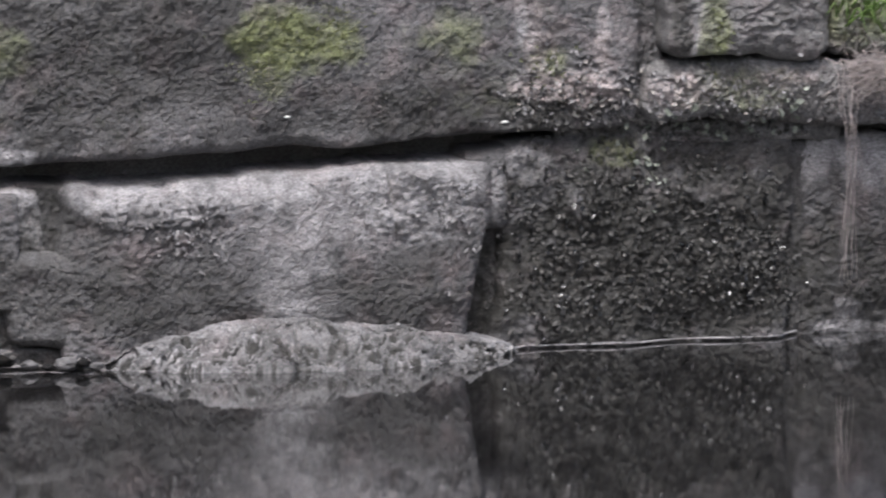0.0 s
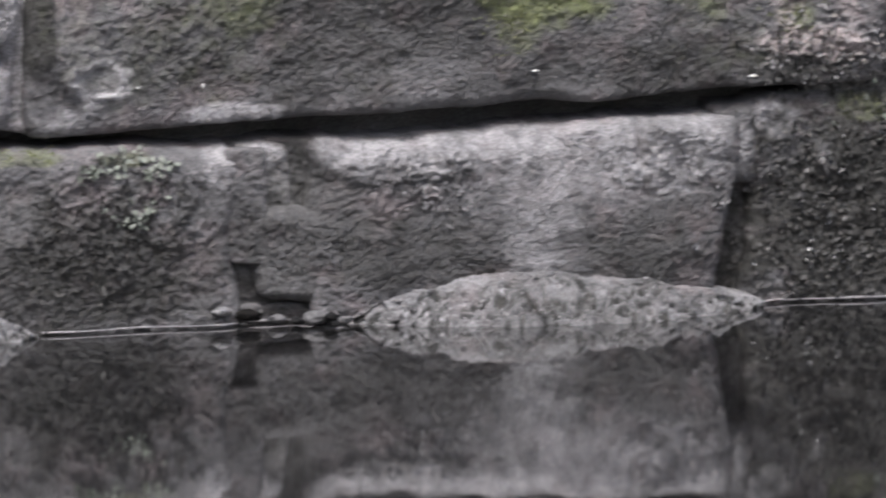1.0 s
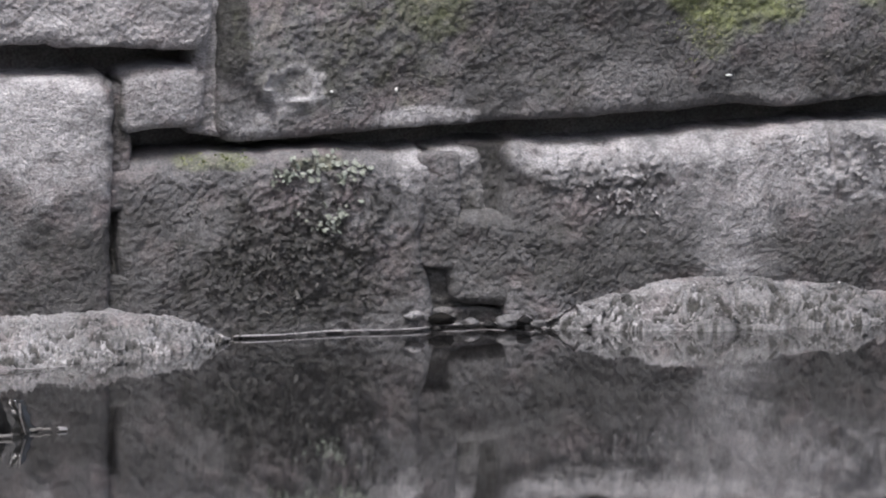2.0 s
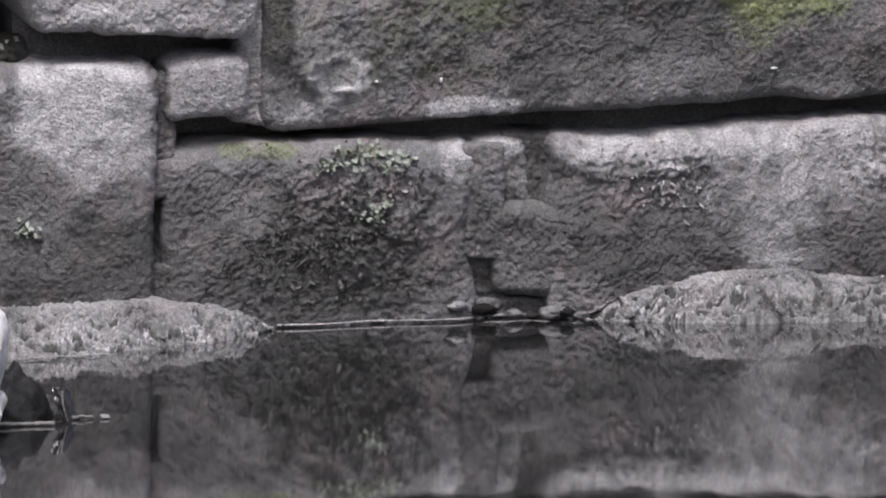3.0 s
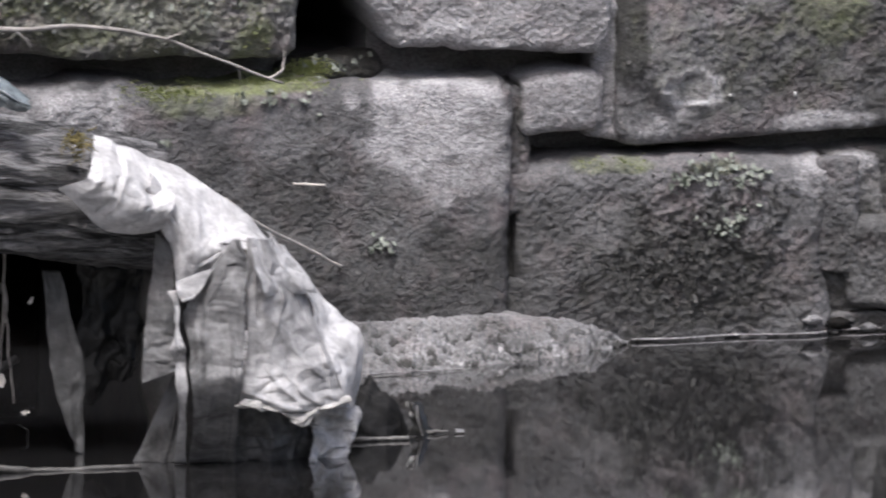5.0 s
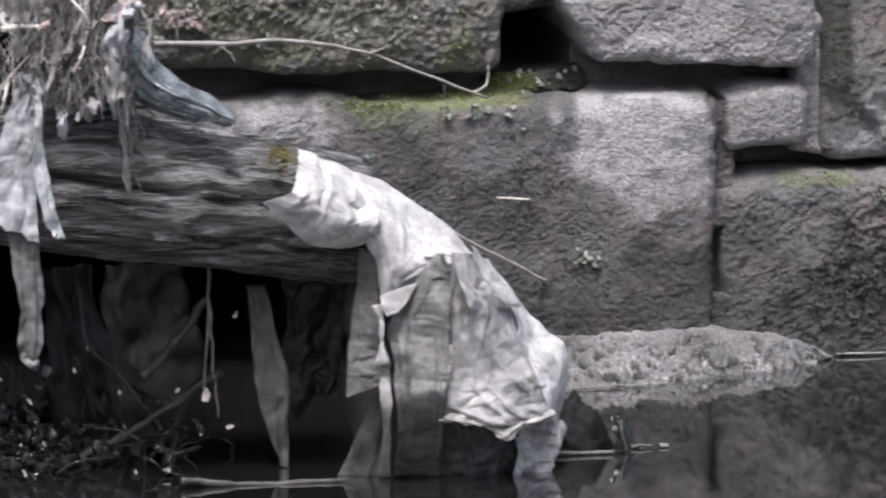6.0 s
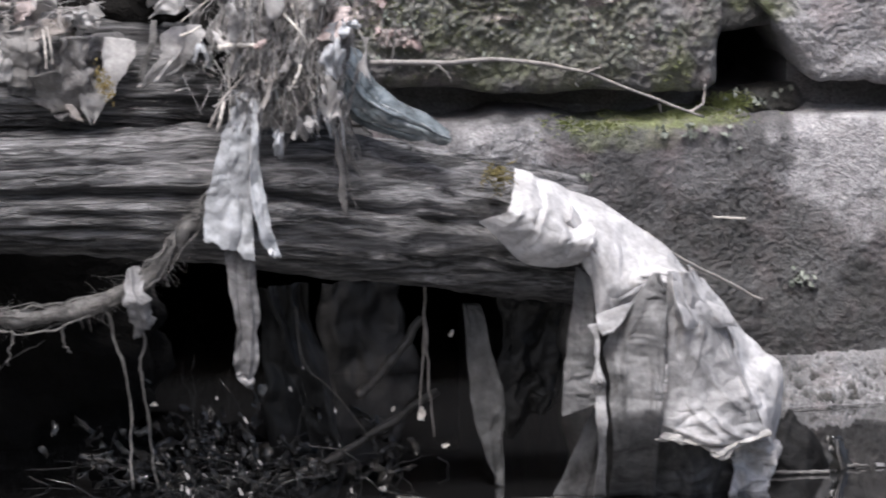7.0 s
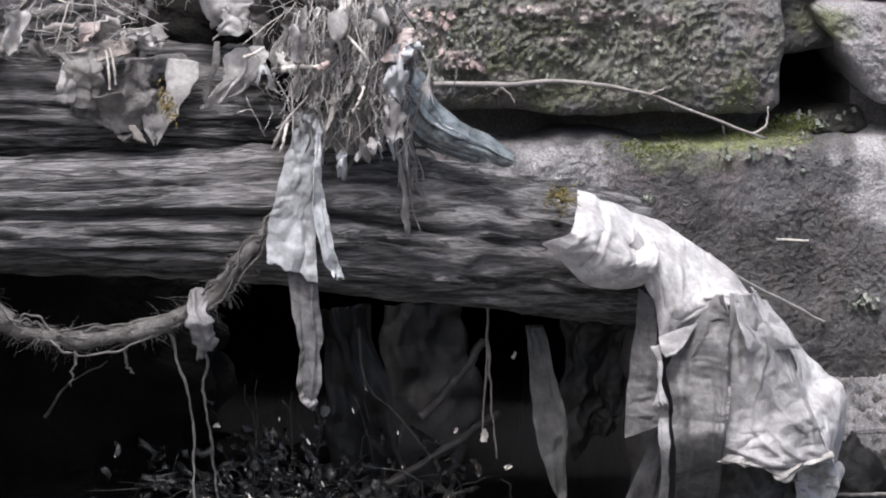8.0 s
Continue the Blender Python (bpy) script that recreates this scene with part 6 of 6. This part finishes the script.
liverwort("small fleshy liverworts under the mossy edge", [(*(0.621, 0.228), 0.012, 0.006), (*(0.651, 0.227), 0.02, 0.008), (*(0.681, 0.221), 0.02, 0.008), (*(0.686, 0.232), 0.012, 0.01)], 22, 6, 0.006)
liverwort("dark curled liverworts on the dirt below the hole", [(0.720, 0.245, 0.02, 0.008), (0.700, 0.252, 0.014, 0.006), (0.742, 0.256, 0.014, 0.006)], 18, 14, 0.005)
liverwort("pale lichen scales on the big block", [(*(0.551, 0.188), 0.008, 0.004), (*(0.744, 0.094), 0.014, 0.008)], 22, 7, 0.006)
liverwort("crisp lichen lobes over the upper block", [(*(0.436, 0.331), 0.07, 0.04), (*(0.510, 0.315), 0.08, 0.04), (*(0.575, 0.319), 0.06, 0.03), (*(0.386, 0.318), 0.05, 0.03)], 40, 8, 0.005, LICHEN)
liverwort("pinkish crust on the lichened upper block", [(*(0.354, 0.354), 0.012, 0.006), (*(0.371, 0.348), 0.012, 0.008), (*(0.379, 0.318), 0.01, 0.006), (*(0.404, 0.310), 0.012, 0.006)], 36, 13, 0.006, PINK)
liverwort("tan crusty lichen over the ragged end of the upper course", [(*(1.686, 0.249), 0.05, 0.035), (*(1.741, 0.237), 0.05, 0.04), (*(1.795, 0.225), 0.05, 0.03), (*(1.860, 0.244), 0.06, 0.03)], 60, 9, 0.005, CRUST)
liverwort("grey-green lobed plants in the joint above the dark block", [(*(1.785, 0.202), 0.06, 0.02), (*(1.862, 0.194), 0.06, 0.018), (*(1.770, 0.164), 0.05, 0.03), (*(1.905, 0.216), 0.04, 0.03)], 60, 10, 0.006)
liverwort("dark glossy lobed plants over the dark block", [(*(1.700, 0.109), 0.07, 0.06), (*(1.781, 0.122), 0.08, 0.06), (*(1.853, 0.104), 0.07, 0.07), (*(1.702, 0.047), 0.06, 0.04), (*(1.865, 0.051), 0.06, 0.04)], 160, 12, 0.006, WET_LEAF)


def flake_patch(label, spots, count, seed, mat, size=0.004):
    """Crisp little lobes and flakes standing off the stone, too many to count."""
    r = random.Random(seed)
    pieces = []
    for k in range(count):
        bx, bz, rx, rz = spots[k % len(spots)]
        x, z = bx + r.gauss(0, rx * 0.5), bz + r.gauss(0, rz * 0.5)
        y = on_wall(x, z)
        if y > 0.02:
            continue
        ln = size * r.triangular(0.4, 2.2, 0.8)
        pieces.append(scrap_data((x, y - 0.0012, z), ln, size * r.uniform(0.3, 0.7), (r.uniform(20, 100), r.uniform(-60, 60), r.uniform(-80, 80)), seed * 50 + k, 0.35, 4))
    return tagged(finish("lichen_flakes", *joined(pieces), mat), label, "lichen", kind="stuff")


DARK_FLAKE = plain_material("dark_crisp_lichen", (0.03, 0.029, 0.028), (0.12, 0.116, 0.11), 120, 0.6)
DULL_FLAKE = plain_material("dull_grey_green_lichen", (0.06, 0.061, 0.055), (0.2, 0.2, 0.185), 120, 0.65)
GREY_FLAKE = plain_material("grey_stone_flake", (0.12, 0.116, 0.117), (0.36, 0.348, 0.352), 120, 0.65)
flake_patch("dark crisp lichen flakes over the dark block", [(1.70, 0.11, 0.08, 0.07), (1.78, 0.12, 0.09, 0.07), (1.86, 0.10, 0.08, 0.08), (1.70, 0.045, 0.08, 0.04), (1.80, 0.05, 0.1, 0.04), (1.88, 0.05, 0.06, 0.05), (1.76, 0.16, 0.12, 0.03)], 1300, 41, DARK_FLAKE, 0.0042)
flake_patch("dark curled lichen flakes on the lichened block", [(1.03, 0.10, 0.05, 0.05), (1.06, 0.08, 0.06, 0.05), (1.02, 0.05, 0.05, 0.03), (1.08, 0.12, 0.04, 0.03), (0.97, 0.07, 0.06, 0.06)], 420, 42, DARK_FLAKE, 0.0042)
flake_patch("peeling pale flakes on the pale block", [(1.316, 0.128, 0.05, 0.025), (1.345, 0.115, 0.04, 0.03), (1.555, 0.14, 0.05, 0.035), (1.59, 0.12, 0.03, 0.05)], 150, 43, GREY_FLAKE, 0.0045)
flake_patch("grey flakes along the ragged end of the upper course", [(1.69, 0.24, 0.06, 0.04), (1.76, 0.22, 0.06, 0.03), (1.83, 0.235, 0.07, 0.03), (1.90, 0.22, 0.06, 0.03)], 420, 44, GREY_FLAKE, 0.004)
flake_patch("dark flakes hanging in the joint above the dark block", [(1.68, 0.215, 0.05, 0.02), (1.76, 0.195, 0.08, 0.02), (1.86, 0.195, 0.08, 0.02)], 420, 45, DARK_FLAKE, 0.005)
flake_patch("crisp dark flakes over the lichened upper block", [(0.44, 0.33, 0.08, 0.04), (0.52, 0.33, 0.08, 0.04), (0.59, 0.32, 0.06, 0.04), (0.38, 0.33, 0.05, 0.04)], 380, 46, DULL_FLAKE, 0.0036)
flake_patch("small dark specks of lichen on the big block", [(0.60, 0.14, 0.12, 0.07), (0.74, 0.09, 0.1, 0.05), (0.69, 0.17, 0.08, 0.05)], 160, 47, DARK_FLAKE, 0.0028)
flake_patch("small dark specks of lichen on the long block", [(1.09, 0.23, 0.1, 0.05), (1.25, 0.25, 0.14, 0.06), (1.5, 0.25, 0.14, 0.06)], 300, 48, DARK_FLAKE, 0.0026)
fresh = thing("grass_tuft", "fresh green grass sprouting from the wall joint", "grass")
rng = random.Random(31)
for k in range(22):
    bx, bz = (1.971, 0.297)
    x, z = bx + rng.gauss(0, 0.014), bz + rng.gauss(0, 0.006)
    d = rng.uniform(-0.04, 0.03)
    finish("blade", *tube_data([(x, -0.03, z), (x + d * 0.4, -0.045, z + 0.015), (x + d, -0.055, z + rng.uniform(-0.01, 0.03))], 0.0014, count=7, sides=3, tip=0.2), GRASS, fresh)
tuft = thing("grass_tuft", "withered yellow moss tuft at the bag's edge on the log", "grass")
WITHERED = plain_material("withered_moss", (0.16, 0.13, 0.05), (0.3, 0.25, 0.1), 100, 0.8)
for k in range(60):
    p = (0.381, -0.480, 0.266)
    x, z = p[0] + rng.gauss(0, 0.006), p[2] + rng.gauss(0, 0.005)
    finish("blade", *tube_data([(x, -0.485, z), (x + rng.uniform(-0.006, 0.006), -0.497, z + 0.004), (x + rng.uniform(-0.01, 0.01), -0.503, z + rng.uniform(-0.006, 0.01))], 0.0007, count=5, sides=3, tip=0.3), WITHERED, tuft)

hang = thing("root_bundle", "pinkish tangle of fine roots hanging from the wall joint", "roots")
ROOT_PINK = plain_material("pinkish_fine_root", (0.28, 0.24, 0.232), (0.58, 0.515, 0.5), 150, 0.7)
strands = []
for k in range(110):
    bx, bz = (1.981, 0.245)
    pts = [(bx + rng.gauss(0, 0.018), -0.03 - rng.uniform(0, 0.03), bz + rng.gauss(0, 0.013)) for _ in range(4)]
    strands.append(tube_data(pts, rng.uniform(0.0002, 0.0005), count=16, sides=3, tip=0.7, wobble=0.003, seed=k))
tagged(finish("root_tangle", *joined(strands), ROOT_PINK, hang), kind="stuff")
for k in range(9):
    a, m = (1.954, 0.259), (1.958, 0.172)
    e = ((1.957, 0.052), (1.969, 0.054), (1.956, 0.079))[k % 3]
    t1, t2 = rng.gauss(0, 0.006), rng.gauss(0, 0.0042)
    tube("rootlet", [(a[0] + 0.006 + t1 * 2, -0.045, a[1]), (a[0] + t1, -0.052, (a[1] + m[1]) / 2), (m[0] + t2, -0.045, m[1]), ((m[0] + e[0]) / 2 + t2, -0.035, (m[1] + e[1]) / 2), (e[0] + t2, -0.028, e[1])], rng.uniform(0.00025, 0.0005), ROOT_PINK, hang, count=34, sides=4, tip=0.6, wobble=0.002, seed=k)
tube("rootlet", [(1.956, -0.030, 0.134), (1.973, -0.030, 0.115), (1.983, -0.030, 0.099)], 0.0016, DARK_TWIG, hang, count=12, wobble=0.002)

# ---- small pale chips on the wall ----
for k, (x, z, w, h) in enumerate(((*(1.431, 0.219), 0.009, 0.003), (*(1.124, 0.215), 0.0035, 0.007), (*(1.636, 0.208), 0.012, 0.004), (*(1.065, 0.215), 0.004, 0.003), (*(0.554, 0.188), 0.01, 0.004), (*(0.362, 0.203), 0.005, 0.003))):
    y = on_wall(x, z)
    v, f = pebble_data((x, y - 0.001, z), (w * 0.36, 0.0015, h * 0.36), k)
    ob = finish("stone_chip", v, f, CHIP)
    tagged(ob, "tiny white chip stuck on the stone", "stone chip", "pale chips")

# ---- dark rubble at the joint's foot ----
for k, (px, py, pz, ps) in enumerate(((1.192, -0.022, 0.006, 0.006), (1.209, -0.026, 0.004, 0.005), (1.224, -0.03, 0.007, 0.008), (1.238, -0.034, 0.008, 0.006), (1.249, -0.04, 0.006, 0.005))):
    v, f = pebble_data((px, py, pz), (ps * 1.3, ps * 0.9, ps * 0.7), 340 + k, 16, 22)
    tagged(finish("stone", v, f, SHADED_ROCK if k % 2 else STONE_PLAIN), "small dark rubble stone packed into the wall", "stone", "rubble stones")

# ---- loose stones at the joint's foot ----
for k, (px, py, pz, s) in enumerate(((*(1.140, -0.020, 0.014), 0.008), (*(1.166, -0.020, 0.010), 0.01), (*(1.239, -0.030, 0.009), 0.006))):
    v, f = pebble_data((px, py, pz), (s * 1.1, s * 0.8, s * 0.5), 300 + k, 14, 20)
    tagged(finish("stone", v, f, EARTH if k % 2 else SHELF), "small rounded stone lodged at the foot of the joint", "stone", "loose stones")
